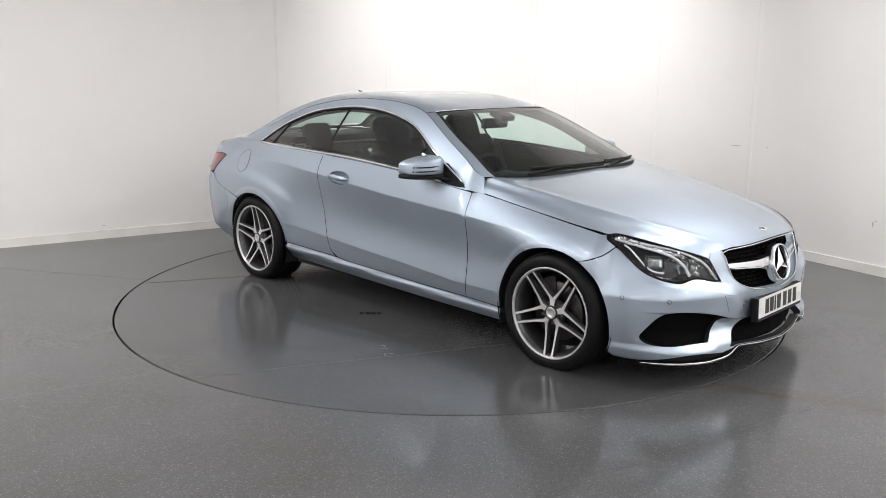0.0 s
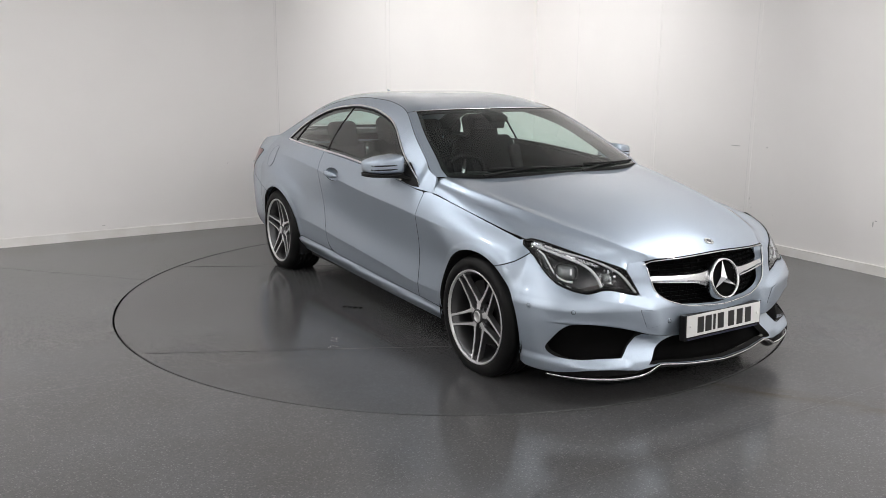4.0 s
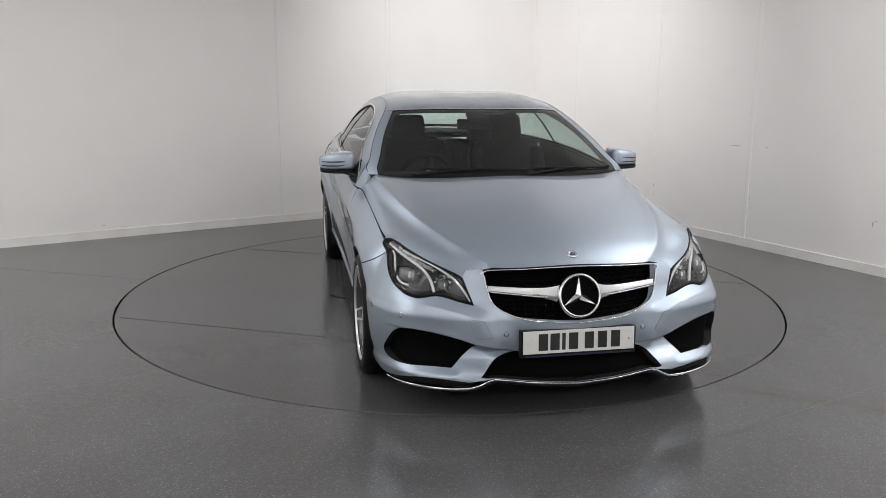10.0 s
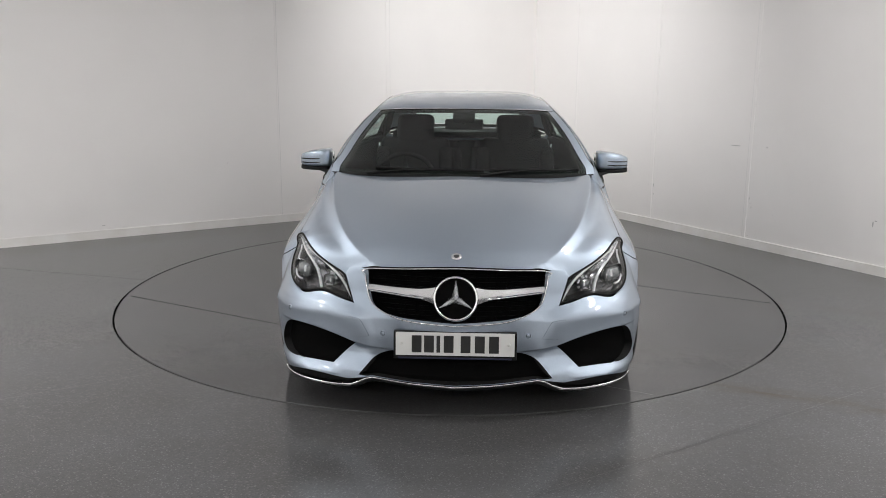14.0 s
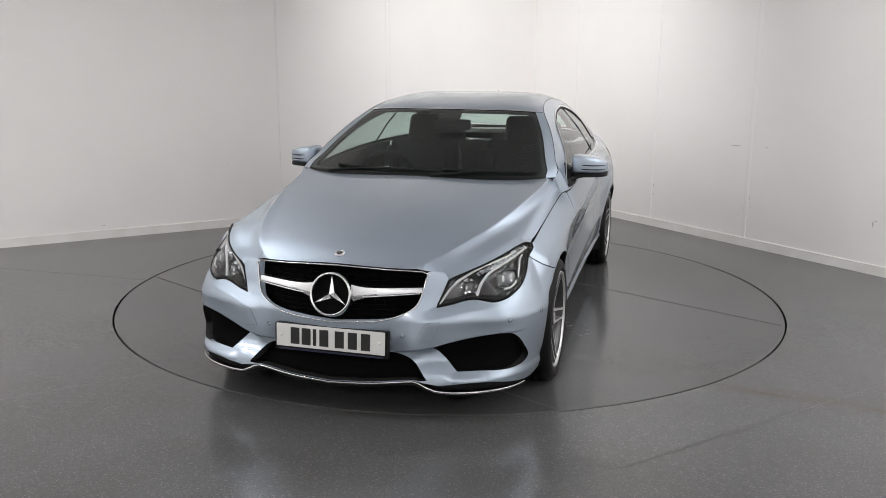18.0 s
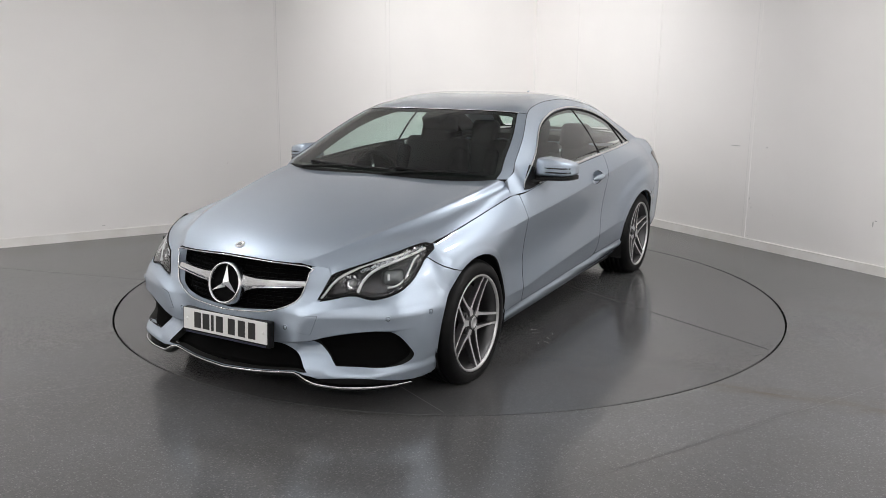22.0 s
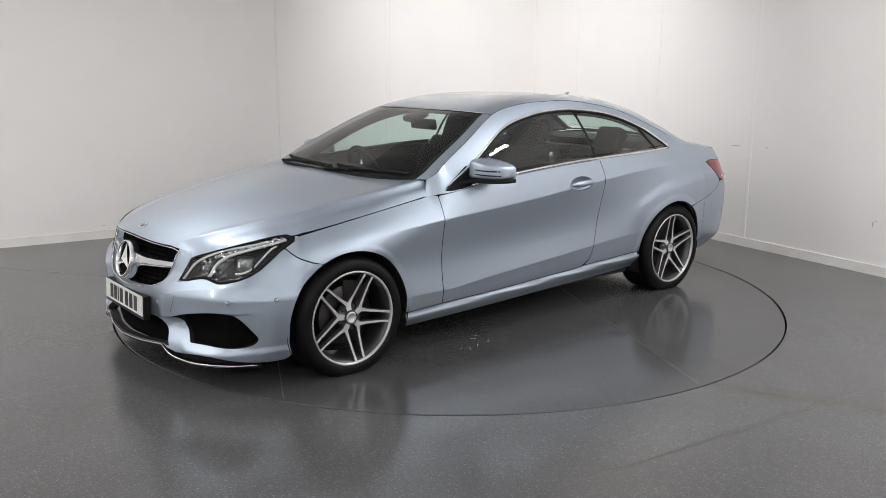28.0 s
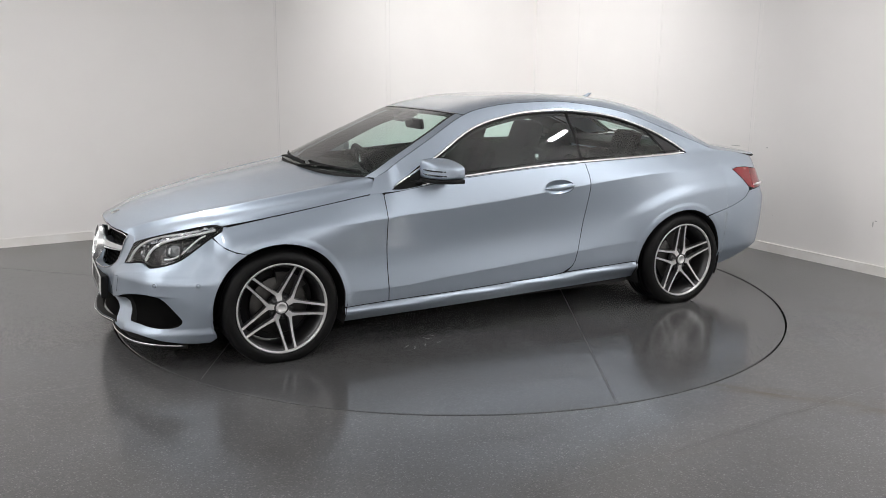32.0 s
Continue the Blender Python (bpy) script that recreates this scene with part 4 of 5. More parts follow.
def build_front():
    # dark insets behind the openings
    grow = lambda poly, k: [(c[0] + (p[0] - c[0]) * k, c[1] + (p[1] - c[1]) * k) for c in [np.mean(np.array(poly), 0)] for p in poly]
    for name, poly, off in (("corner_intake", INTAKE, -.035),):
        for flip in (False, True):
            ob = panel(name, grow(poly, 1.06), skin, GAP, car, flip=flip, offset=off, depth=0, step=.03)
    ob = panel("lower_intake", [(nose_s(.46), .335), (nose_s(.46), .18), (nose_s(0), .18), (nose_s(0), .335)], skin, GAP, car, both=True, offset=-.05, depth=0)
    # chrome splitter along the lower lip
    lip = [tuple(p) for p in LIP]
    P = nose_skin(np.array([nose_s(p[0]) for p in lip]), np.array([p[1] for p in lip]))
    P = [(x + .010 - .006 * smoothstep((y - .6) / .2), y + .004 * smoothstep((y - .6) / .2), z - .003) for x, y, z in P]
    bm = bmesh.new()
    ring = [.0018 + .0012 * float(smoothstep((abs(p[1]) - .40) / .10)) - .0016 * float(smoothstep((abs(p[1]) - .72) / .12)) for p in P]
    tube(bm, [(x, -y, z) for x, y, z in P[::-1]][:-1] + P, ring[::-1][:-1] + ring, 2.2, 8)
    part("front_splitter", bm, CHROME, car, "chrome strip along the bumper lip")
    bm = bmesh.new()
    tube(bm, [(x - .03, -y * .97, z - .012) for x, y, z in P[::-1]][:-1] + [(x - .03, y * .97, z - .012) for x, y, z in P], .022, .5, 8)
    part("bumper_lip", bm, BLACK, car)
    for flip in (False, True):
        blade = on_nose([(y, z + .012) for y, z in LIP_BODY[9:]]) + on_nose([tuple(p) for p in LIP[9:]][::-1])
        panel("splitter_blade", blade, nose_skin, BLACK, car, flip=flip, offset=-.010, depth=.01, step=.015, label="black splitter blade")
    # grille
    grille = new("grille")
    grille.parent = car
    tagged(grille, label="gloss black grille with a bright crossbar and star ring")
    gs = [(nose_s(.428), .688)] + on_nose(GRILLE_SIDE) + [(nose_s(0), .72), (nose_s(.2), .715)]
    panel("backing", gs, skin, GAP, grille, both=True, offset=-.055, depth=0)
    rnd = [(y, z) for y, z in GRILLE_SIDE]
    for i in range(11):
        z = .474 + i * .0205
        ymax = max([0] + [np.interp(z, [q[1] for q in rnd[::-1]], [q[0] for q in rnd[::-1]])]) - .004
        P = skin(np.linspace(nose_s(ymax), nose_s(0), 10), np.full(10, z))
        row = [(x - .050, y, q) for x, y, q in P]
        bm = bmesh.new()
        tube(bm, row + [(x, -y, q) for x, y, q in row[::-1][1:]], .0035, 1.2, 6)
        part("slat", bm, GRILLE_BLACK, grille)
    for i in range(-9, 10):
        y = i * .045
        zlo = float(np.interp(abs(y), [q[0] for q in rnd[::-1]], [q[1] for q in rnd[::-1]])) + .004
        zz = np.linspace(zlo, .69, 5)
        P = skin(np.full(5, nose_s(abs(y))), zz)
        bm = bmesh.new()
        tube(bm, [(x - .046, y, z) for x, _, z in P], .0022, 1, 6, (0, 1, 0))
        part("upright", bm, GRILLE_BLACK, grille)
    P = skin(np.array([nose_s(q[0]) for q in GRILLE_SIDE]), np.array([q[1] for q in GRILLE_SIDE]))
    half = [(x + .004, y, z) for x, y, z in P]
    top = bonnet(np.array([q[0] for q in FRONT_RIM]), np.array([q[1] for q in FRONT_RIM]))
    top = [(x + .002, y, z - .008) for x, y, z in top]
    corner = Vector(top[-1]).lerp(Vector(half[2]), .30) + Vector((.004, .003, .002))
    half = [tuple(corner)] + half[2:]
    loop = top[:-1] + half + [(x, -y, z) for x, y, z in half[::-1][1:]] + [(x, -y, z) for x, y, z in top[::-1][1:-1]]
    bm = bmesh.new()
    tube(bm, loop, .0032, .9, 8, (1, 0, .2), True)
    part("grille_frame", bm, CHROME, grille, "thin chrome frame round the grille")
    # crossbar wings and star
    for M in (1, -1):
        bm = bmesh.new()
        rows = []
        for k in range(11):
            y = .086 + .306 * k / 10
            x = float(skin(np.array([nose_s(y)]), np.array([.59]))[0][0])
            zc = .575 + .019 * k / 10
            hh = .0115 + .006 * (1 - k / 10) + .022 * (1 - k / 10) ** 5
            dx = .012 + .014 * max(0, 1 - k / 4)
            prof = ((-.03, -hh), (dx - .003, -hh), (dx, -hh * .75), (dx - .001, -hh * .2), (dx - .009, hh), (-.03, hh))
            rows.append([bm.verts.new((x + px - .012, y * M, zc + pz)) for px, pz in prof])
        for a, b in zip(rows, rows[1:]):
            for i in range(5):
                bm.faces.new((a[i], a[i + 1], b[i + 1], b[i]))
        bm.faces.new(rows[0])
        bm.faces.new(rows[-1])
        bmesh.ops.recalc_face_normals(bm, faces=bm.faces)
        ob = part("crossbar", bm, SATIN, grille, "satin silver grille wing")
        ob.data.set_sharp_from_angle(angle=radians(35))
        bm = bmesh.new()
        P = [(float(skin(np.array([nose_s(y)]), np.array([.565]))[0][0]) + .004, y * M, .575 + .019 * (y - .086) / .306 - .0115 - .006 * (1 - (y - .086) / .306)) for y in np.linspace(.14, .388, 8)]
        tube(bm, P, .0030, 1.2, 6)
        part("crossbar_strip", bm, CHROME, grille)
    star = new("star_badge")
    star.parent = grille
    tagged(star, label="chrome ring with a three-armed star")
    lean = pose(2.196, 0, .571, 0, -14, 0)
    bm = bmesh.new()
    lathe(bm, [(.085, -.03), (.0862, .003), (.0885, .008), (.092, .0095), (.0955, .008), (.098, .003), (.100, -.012), (.101, -.04)], "x", 56)
    bm.transform(lean)
    bmesh.ops.recalc_face_normals(bm, faces=bm.faces)
    part("ring", bm, STAR_SILVER, star)
    bm = bmesh.new()
    lathe(bm, [(.0005, -.012), (.084, -.012)], "x", 40)
    bm.transform(lean)
    part("disc", bm, GAP, star)
    bm = bmesh.new()
    for k in range(3):
        a = radians(90 + 120 * k)
        tip = bm.verts.new((.000, .0855 * math.cos(a), .0855 * math.sin(a)))
        mid = bm.verts.new((.016, 0, 0))
        for sgn in (-1, 1):
            b = a + sgn * radians(60)
            side = bm.verts.new((-.006, .0190 * math.cos(b), .0190 * math.sin(b)))
            t2 = bm.verts.new((-.008, .0855 * math.cos(a), .0855 * math.sin(a)))
            bm.faces.new((mid, tip, side) if sgn < 0 else (mid, side, tip))
            bm.faces.new((tip, t2, side) if sgn < 0 else (tip, side, t2))
    bm.transform(lean)
    bmesh.ops.recalc_face_normals(bm, faces=bm.faces)
    part("star", bm, STAR_SILVER, star, smooth=False)
    # bonnet badge
    p = bonnet(np.array([2.085]), np.array([0.0]))[0]
    bm = bmesh.new()
    lathe(bm, [(.0005, .004), (.012, .004), (.014, .002), (.018, .002), (.020, .005), (.0225, .004), (.024, 0)], "z", 32)
    bm.transform(Matrix.Translation(p) @ pose(0, 0, .001, 0, 22, 0))
    bmesh.ops.recalc_face_normals(bm, faces=bm.faces)
    badge = part("bonnet_badge", bm, CHROME, car, "small round chrome badge")
    bm = bmesh.new()
    lathe(bm, [(.0005, .0046), (.010, .0046), (.0125, .0042), (.013, .001)], "z", 24)
    bm.transform(Matrix.Translation(p) @ pose(0, 0, .001, 0, 22, 0))
    part("badge_face", bm, RIM_GREY, badge)
    # number plate
    plate = new("number_plate")
    plate.parent = car
    tagged(plate, label="white number plate in a black holder")
    m = pose(2.212, 0, .366, 0, -3, 0)
    def slab_on(name, w, h, d, y, z, x, mat, bevel=.002):
        bm = bmesh.new()
        box(bm, (d, w, h), (x, y, z), bevel)
        bm.transform(m)
        return part(name, bm, mat, plate, smooth=False)
    slab_on("holder", .540, .124, .036, 0, -.005, -.019, BLACK, .006)
    slab_on("holder_strip", .50, .008, .003, 0, -.0605, -.0005, PLATE_BLUE)
    slab_on("sheet", .52, .104, .004, 0, .004, .002, PLATE_WHITE)
    xs = [-.168, -.114, -.073, -.028, .046, .108, .170]
    for i, y in enumerate(xs):
        slab_on("bar", .016 if i == 2 else .043, .076, .0012, y, .004, .0046, PLATE_BLACK, 0)
    for y in (-.236, .236):
        bm = bmesh.new()
        lathe(bm, [(.0003, .004), (.006, .004), (.008, 0)], "x", 16, (.004, y, .004))
        bm.transform(m)
        part("screw_cap", bm, PLATE_WHITE, plate)
    # parking sensors and the washer flap
    for s, z in ((2.016, .462), (2.496, .398), (1.80, .465)):
        c = nose_skin(np.array([s]), np.array([z]))[0]
        e = .004
        n = np.cross(nose_skin(np.array([s + e]), np.array([z]))[0] - c, nose_skin(np.array([s]), np.array([z + e]))[0] - c)
        n = Vector(n / np.linalg.norm(n))
        if n.x < 0 and s > 1.7:
            n = -n
        for M in (1, -1):
            q = Vector((n.x, n.y * M, n.z)).to_track_quat("Z", "Y").to_matrix().to_4x4()
            bm = bmesh.new()
            lathe(bm, [(.0004, .0020), (.0080, .0018), (.0092, .0002), (.0102, .0002), (.0110, .0016), (.0128, .0014), (.0132, -.002)], "z", 24)
            bm.transform(Matrix.Translation((c[0], c[1] * M, c[2])) @ q)
            bmesh.ops.recalc_face_normals(bm, faces=bm.faces)
            sensor = part("parking_sensor", bm, PAINT, car)
            bm = bmesh.new()
            lathe(bm, [(.0084, .0002), (.0090, .0021), (.0104, .0021), (.0110, .0002)], "z", 24)
            bm.transform(Matrix.Translation((c[0], c[1] * M, c[2])) @ q)
            bmesh.ops.recalc_face_normals(bm, faces=bm.faces)
            part("groove", bm, SEAL_AND_SHADE, sensor, "fine dark ring")
    for flip in (False, True):
        corners = [Vector(c) for c in ((.487, .468), (.425, .461), (.383, .386), (.452, .378))]
        sq = on_nose([tuple(c.lerp(corners[(i + d) % 4], f)) for i, c in enumerate(corners) for d, f in ((-1, .2), (-1, .06), (1, .06), (1, .2))])
        panel("washer_flap", sq, nose_skin, PAINT, car, flip=flip, offset=.0016, depth=.002, step=.012)
        panel("flap_seam", [(p[0] + (p[0] - 2.373) * .02, p[1] + (p[1] - .423) * .02) for p in sq], nose_skin, SEAL_AND_SHADE, car, flip=flip, offset=.0006, depth=.002, step=.012)


def build_headlights():
    poly = [(s, z - .002) for s, z in LAMP_TOP_S] + [(s, z + .004) for s, z in LAMP_LOW[::-1]]
    for flip in (False, True):
        M = -1 if flip else 1
        lamp = new("headlight")
        lamp.parent = car
        tagged(lamp, label="clear-covered headlight with bright guides inside")
        c = np.mean(np.array(poly), 0)
        panel("housing", [(c[0] + (p[0] - c[0]) * 1.0, c[1] + (p[1] - c[1]) * 1.0) for p in poly], skin, LAMP_GREY, lamp, flip=flip, offset=-.055, depth=0, step=.03)
        # dark wall round the chamber
        P = skin(np.array([p[0] for p in poly]), np.array([p[1] for p in poly]))
        bm = bmesh.new()
        cc = P.mean(0)
        outer = [bm.verts.new((x - .003, y * M, z)) for x, y, z in P]
        inner = [bm.verts.new(((x - .055), (y - .02) * M, z)) for x, y, z in (P + (cc - P) * .05)]
        n = len(outer)
        for i in range(n):
            bm.faces.new((outer[i], outer[(i + 1) % n], inner[(i + 1) % n], inner[i]))
        bmesh.ops.recalc_face_normals(bm, faces=bm.faces)
        part("chamber_wall", bm, BLACK_GLOSS, lamp)
        panel("cover", poly, skin, LENS, lamp, flip=flip, depth=0, offset=.0015, step=.03, label="clear lamp cover")
        bm = bmesh.new()
        tube(bm, [(x + .001, (y + .001) * M, z) for x, y, z in P[::1]], .0045, .8, 6, (1, 0, .2), True)
        part("cover_seal", bm, SEAL_AND_SHADE, lamp)

        def at(s, z, d):
            p = skin(np.array([s]), np.array([z]))[0]
            k = float(smoothstep((s - 1.6) / .72))
            return Vector((p[0] - d * (.45 + .55 * k), (p[1] - d * .75 * (1 - k)) * M, z))

        def guide(pts, r, mat, d, name, label=""):
            bm = bmesh.new()
            tube(bm, [at(s, z, d) for s, z in spline(pts, 6)], r, 1.0, 8, (1, 0, .3))
            part(name, bm, mat, lamp, label)
        guide(((1.735, .726), (1.80, .716), (1.892, .701), (2.028, .674), (2.10, .648), (2.144, .610), (2.166, .566)), .0068, LIGHT_GUIDE, .014, "light_guide", "bright curved light guide")
        guide(((1.86, .722), (1.948, .708), (2.12, .682), (2.236, .640), (2.288, .602), (2.328, .552), (2.342, .534)), .0058, LIGHT_GUIDE, .014, "light_guide", "bright curved light guide")
        guide(((1.805, .700), (1.846, .684), (1.890, .648), (1.934, .608), (1.976, .589), (2.02, .585)), .0048, LIGHT_GUIDE, .014, "light_guide")
        rng = random.Random(5)
        bm = bmesh.new()
        for i in range(150):
            t = i / 149
            s = 1.755 + .40 * t
            mid, half = .730 - .046 * t - .030 * t * t, .003 + .012 * math.sin(math.pi * min(1, t * 1.2 + .1)) * (1 - .4 * t)
            p = at(s, mid + rng.uniform(-half, half), .016 + rng.uniform(-.003, .003))
            box(bm, (.005, .012, .010), p, 0, Euler((rng.uniform(-.5, .5), rng.uniform(-.6, .6), rng.uniform(-.6, .6))).to_matrix().to_4x4())
        for i in range(34):
            p = at(2.205 + rng.uniform(-.05, .04), .603 + rng.uniform(-.028, .034), .024 + rng.uniform(-.002, .004))
            box(bm, (.005, .010, .008), p, 0, Euler((rng.uniform(-.5, .5), rng.uniform(-.6, .6), rng.uniform(-.6, .6))).to_matrix().to_4x4())
        part("facet_reflector", bm, LAMP_SILVER, lamp, "faceted bright reflector band", smooth=False)
        # squarish main projector and a small inner one, each lens in a dark frame
        for s, z, w, h, d, turn in ((1.990, .623, .050, .036, .034, 34), (2.205, .599, .026, .024, .024, 14)):
            m = Matrix.Translation(at(s, z, d)) @ pose(0, 0, 0, 0, -10, turn * M)
            ring = [(abs(math.cos(a)) ** .5 * math.copysign(1, math.cos(a)), abs(math.sin(a)) ** .5 * math.copysign(1, math.sin(a))) for a in np.linspace(0, 2 * math.pi, 29)[:-1]]

            def squared(name, profile, mat, label=""):
                bm = bmesh.new()
                rows = [[bm.verts.new((x, w * k * p, h * k * q + .10 * w * k * p * M)) for p, q in ring] for k, x in profile]
                for a, b in zip(rows, rows[1:]):
                    for i in range(28):
                        bm.faces.new((a[i], a[(i + 1) % 28], b[(i + 1) % 28], b[i]))
                bm.transform(m)
                bmesh.ops.recalc_face_normals(bm, faces=bm.faces)
                part(name, bm, mat, lamp, label)
            squared("bezel", ((1.10, -.004), (1.08, .008), (.96, .010), (.88, -.006)), LAMP_GREY)
            squared("projector_lens", ((.02, .014), (.4, .012), (.7, .006), (.90, -.004)), PROJECTOR)
            bm = bmesh.new()
            box(bm, (.008, w * .22, h * .8), (.012, -w * .42 * M, 0), .003)
            bm.transform(m)
            part("led_block", bm, LIGHT_GUIDE, lamp, smooth=False)
        # low bright reflector bars at the outer foot of the lamp
        for k in range(3):
            p, q = at(1.90 + .045 * k, .592 - .012 * k, .016), at(1.925 + .045 * k, .580 - .011 * k, .016)
            bm = bmesh.new()
            tube(bm, [p, q], .0035, 1.0, 6)
            part("reflector_bar", bm, LAMP_SILVER, lamp)


PROJECTOR = material("projector_glass", (.24, .255, .26), .12, .5, .6)


def build_tail():
    for flip in (False, True):
        lamp = panel("tail_lamp", TAIL_LAMP, skin, RED_LENS, car, flip=flip, depth=.02, offset=.003, step=.025, label="wedge-shaped red tail lamp")
        M = -1 if flip else 1
        bm = bmesh.new()
        P = skin(np.linspace(-2.05, -2.30, 8), np.linspace(.775, .768, 8))
        tube(bm, [(x - .004, (y + .005) * M, z) for x, y, z in P], .008, 1, 6)
        part("reversing_lens", bm, LIGHT_GUIDE, lamp)
        # fuel flap is on the driver's side only
    ring = [(-1.53 + .078 * math.cos(a), .868 + .078 * math.sin(a)) for a in np.linspace(0, 2 * math.pi, 33)[:-1]]
    panel("fuel_flap", ring, skin, PAINT, car, flip=True, offset=.0015, depth=.006, step=.02)
    bm = bmesh.new()
    P = skin(np.array([p[0] for p in ring]), np.array([p[1] for p in ring]))
    tube(bm, [(x, -(y + .0008), z) for x, y, z in P], .0016, 1, 6, (0, 1, 0), True)
    part("fuel_flap_gap", bm, SEAL_AND_SHADE, car)
    bm = bmesh.new()
    rows = []
    for k in range(6):
        t = k / 5
        w, zz, x = .018 * (1 - t) ** .7 + .002, 1.345 + .040 * t, -1.16 - .045 * t
        rows.append([bm.verts.new((x + .05 * (1 - t), 0, zz)), bm.verts.new((x, w, zz)), bm.verts.new((x - .03, 0, zz)), bm.verts.new((x, -w, zz))])
    for a, b in zip(rows, rows[1:]):
        for i in range(4):
            bm.faces.new((a[i], a[(i + 1) % 4], b[(i + 1) % 4], b[i]))
    bm.faces.new(rows[-1])
    bmesh.ops.recalc_face_normals(bm, faces=bm.faces)
    part("antenna_fin", bm, PAINT, car)


def build_mirrors():
    for M in (1, -1):
        mirror = new("door_mirror")
        mirror.parent = car
        tagged(mirror, label="body-coloured door mirror with a lamp strip")
        # sections from the car outwards: y, front x, rear x, low z, high z
        secs = ((.826, .505, .425, .950, 1.040), (.832, .535, .394, .942, 1.062), (.848, .549, .384, .940, 1.067), (.88, .550, .374, .941, 1.064), (.93, .540, .366, .941, 1.058), (.975, .517, .360, .941, 1.048), (1.008, .482, .357, .943, 1.036), (1.024, .445, .358, .948, 1.026), (1.029, .415, .366, .956, 1.016))

        def shell(name, mat, rows_in, square):
            bm = bmesh.new()
            rows = []
            for y, xf, xr, zl, zh in rows_in:
                ring = []
                cx, cz, a, b = (xf + xr) / 2, (zl + zh) / 2, (xf - xr) / 2, (zh - zl) / 2
                for k in range(36):
                    t = 2 * math.pi * (k + .5) / 36
                    ct, st = math.cos(t), math.sin(t)
                    ex = abs(ct) ** (square if ct > 0 else .22) * (1 if ct > 0 else -1)
                    ez = abs(st) ** (.42 if st > 0 else .22) * (1 if st > 0 else -1)
                    ring.append(bm.verts.new((cx + a * ex, y * M, cz + b * ez)))
                rows.append(ring)
            for a, b in zip(rows, rows[1:]):
                for i in range(36):
                    bm.faces.new((a[i], a[(i + 1) % 36], b[(i + 1) % 36], b[i]))
            bm.faces.new(rows[0])
            bm.faces.new(rows[-1])
            bmesh.ops.recalc_face_normals(bm, faces=bm.faces)
            return part(name, bm, mat, mirror)
        shell("housing", PAINT, [(y, xf, xr, zl + .007, zh - .012) for y, xf, xr, zl, zh in secs], .42)
        shell("underside", BLACK, [(y, xf + .001, xr - .001, .926, .951) for y, xf, xr, zl, zh in secs[:-1]], .42)
        for zoff, ya, yb in ((.994, .885, 1.012), (.970, .885, 1.014)):
            bm = bmesh.new()
            pts = []
            for k in range(9):
                y = ya + (yb - ya) * k / 8
                xf = float(np.interp(y, [s[0] for s in secs], [s[1] for s in secs]))
                pts.append((xf - .0005 - (.003 if k > 6 else 0), y * M, zoff + .006 * (1 - k / 8)))
            tube(bm, pts, [.0015, .004] + [.0052] * 7, .8, 6)
            part("lamp_strip", bm, BLACK_GLOSS, mirror)
        bm = bmesh.new()
        box(bm, (.006, .17, .076), (.360, .912 * M, .990), .003, pose(0, 0, 0, 0, 0, -4 * M))
        part("mirror_glass", bm, MIRROR, mirror)
        bm = bmesh.new()
        tube(bm, [(.600, .815 * M, .915), (.565, .845 * M, .926), (.51, .885 * M, .934)], [.022, .020, .024], .5, 10)
        part("mirror_arm", bm, BLACK, mirror)


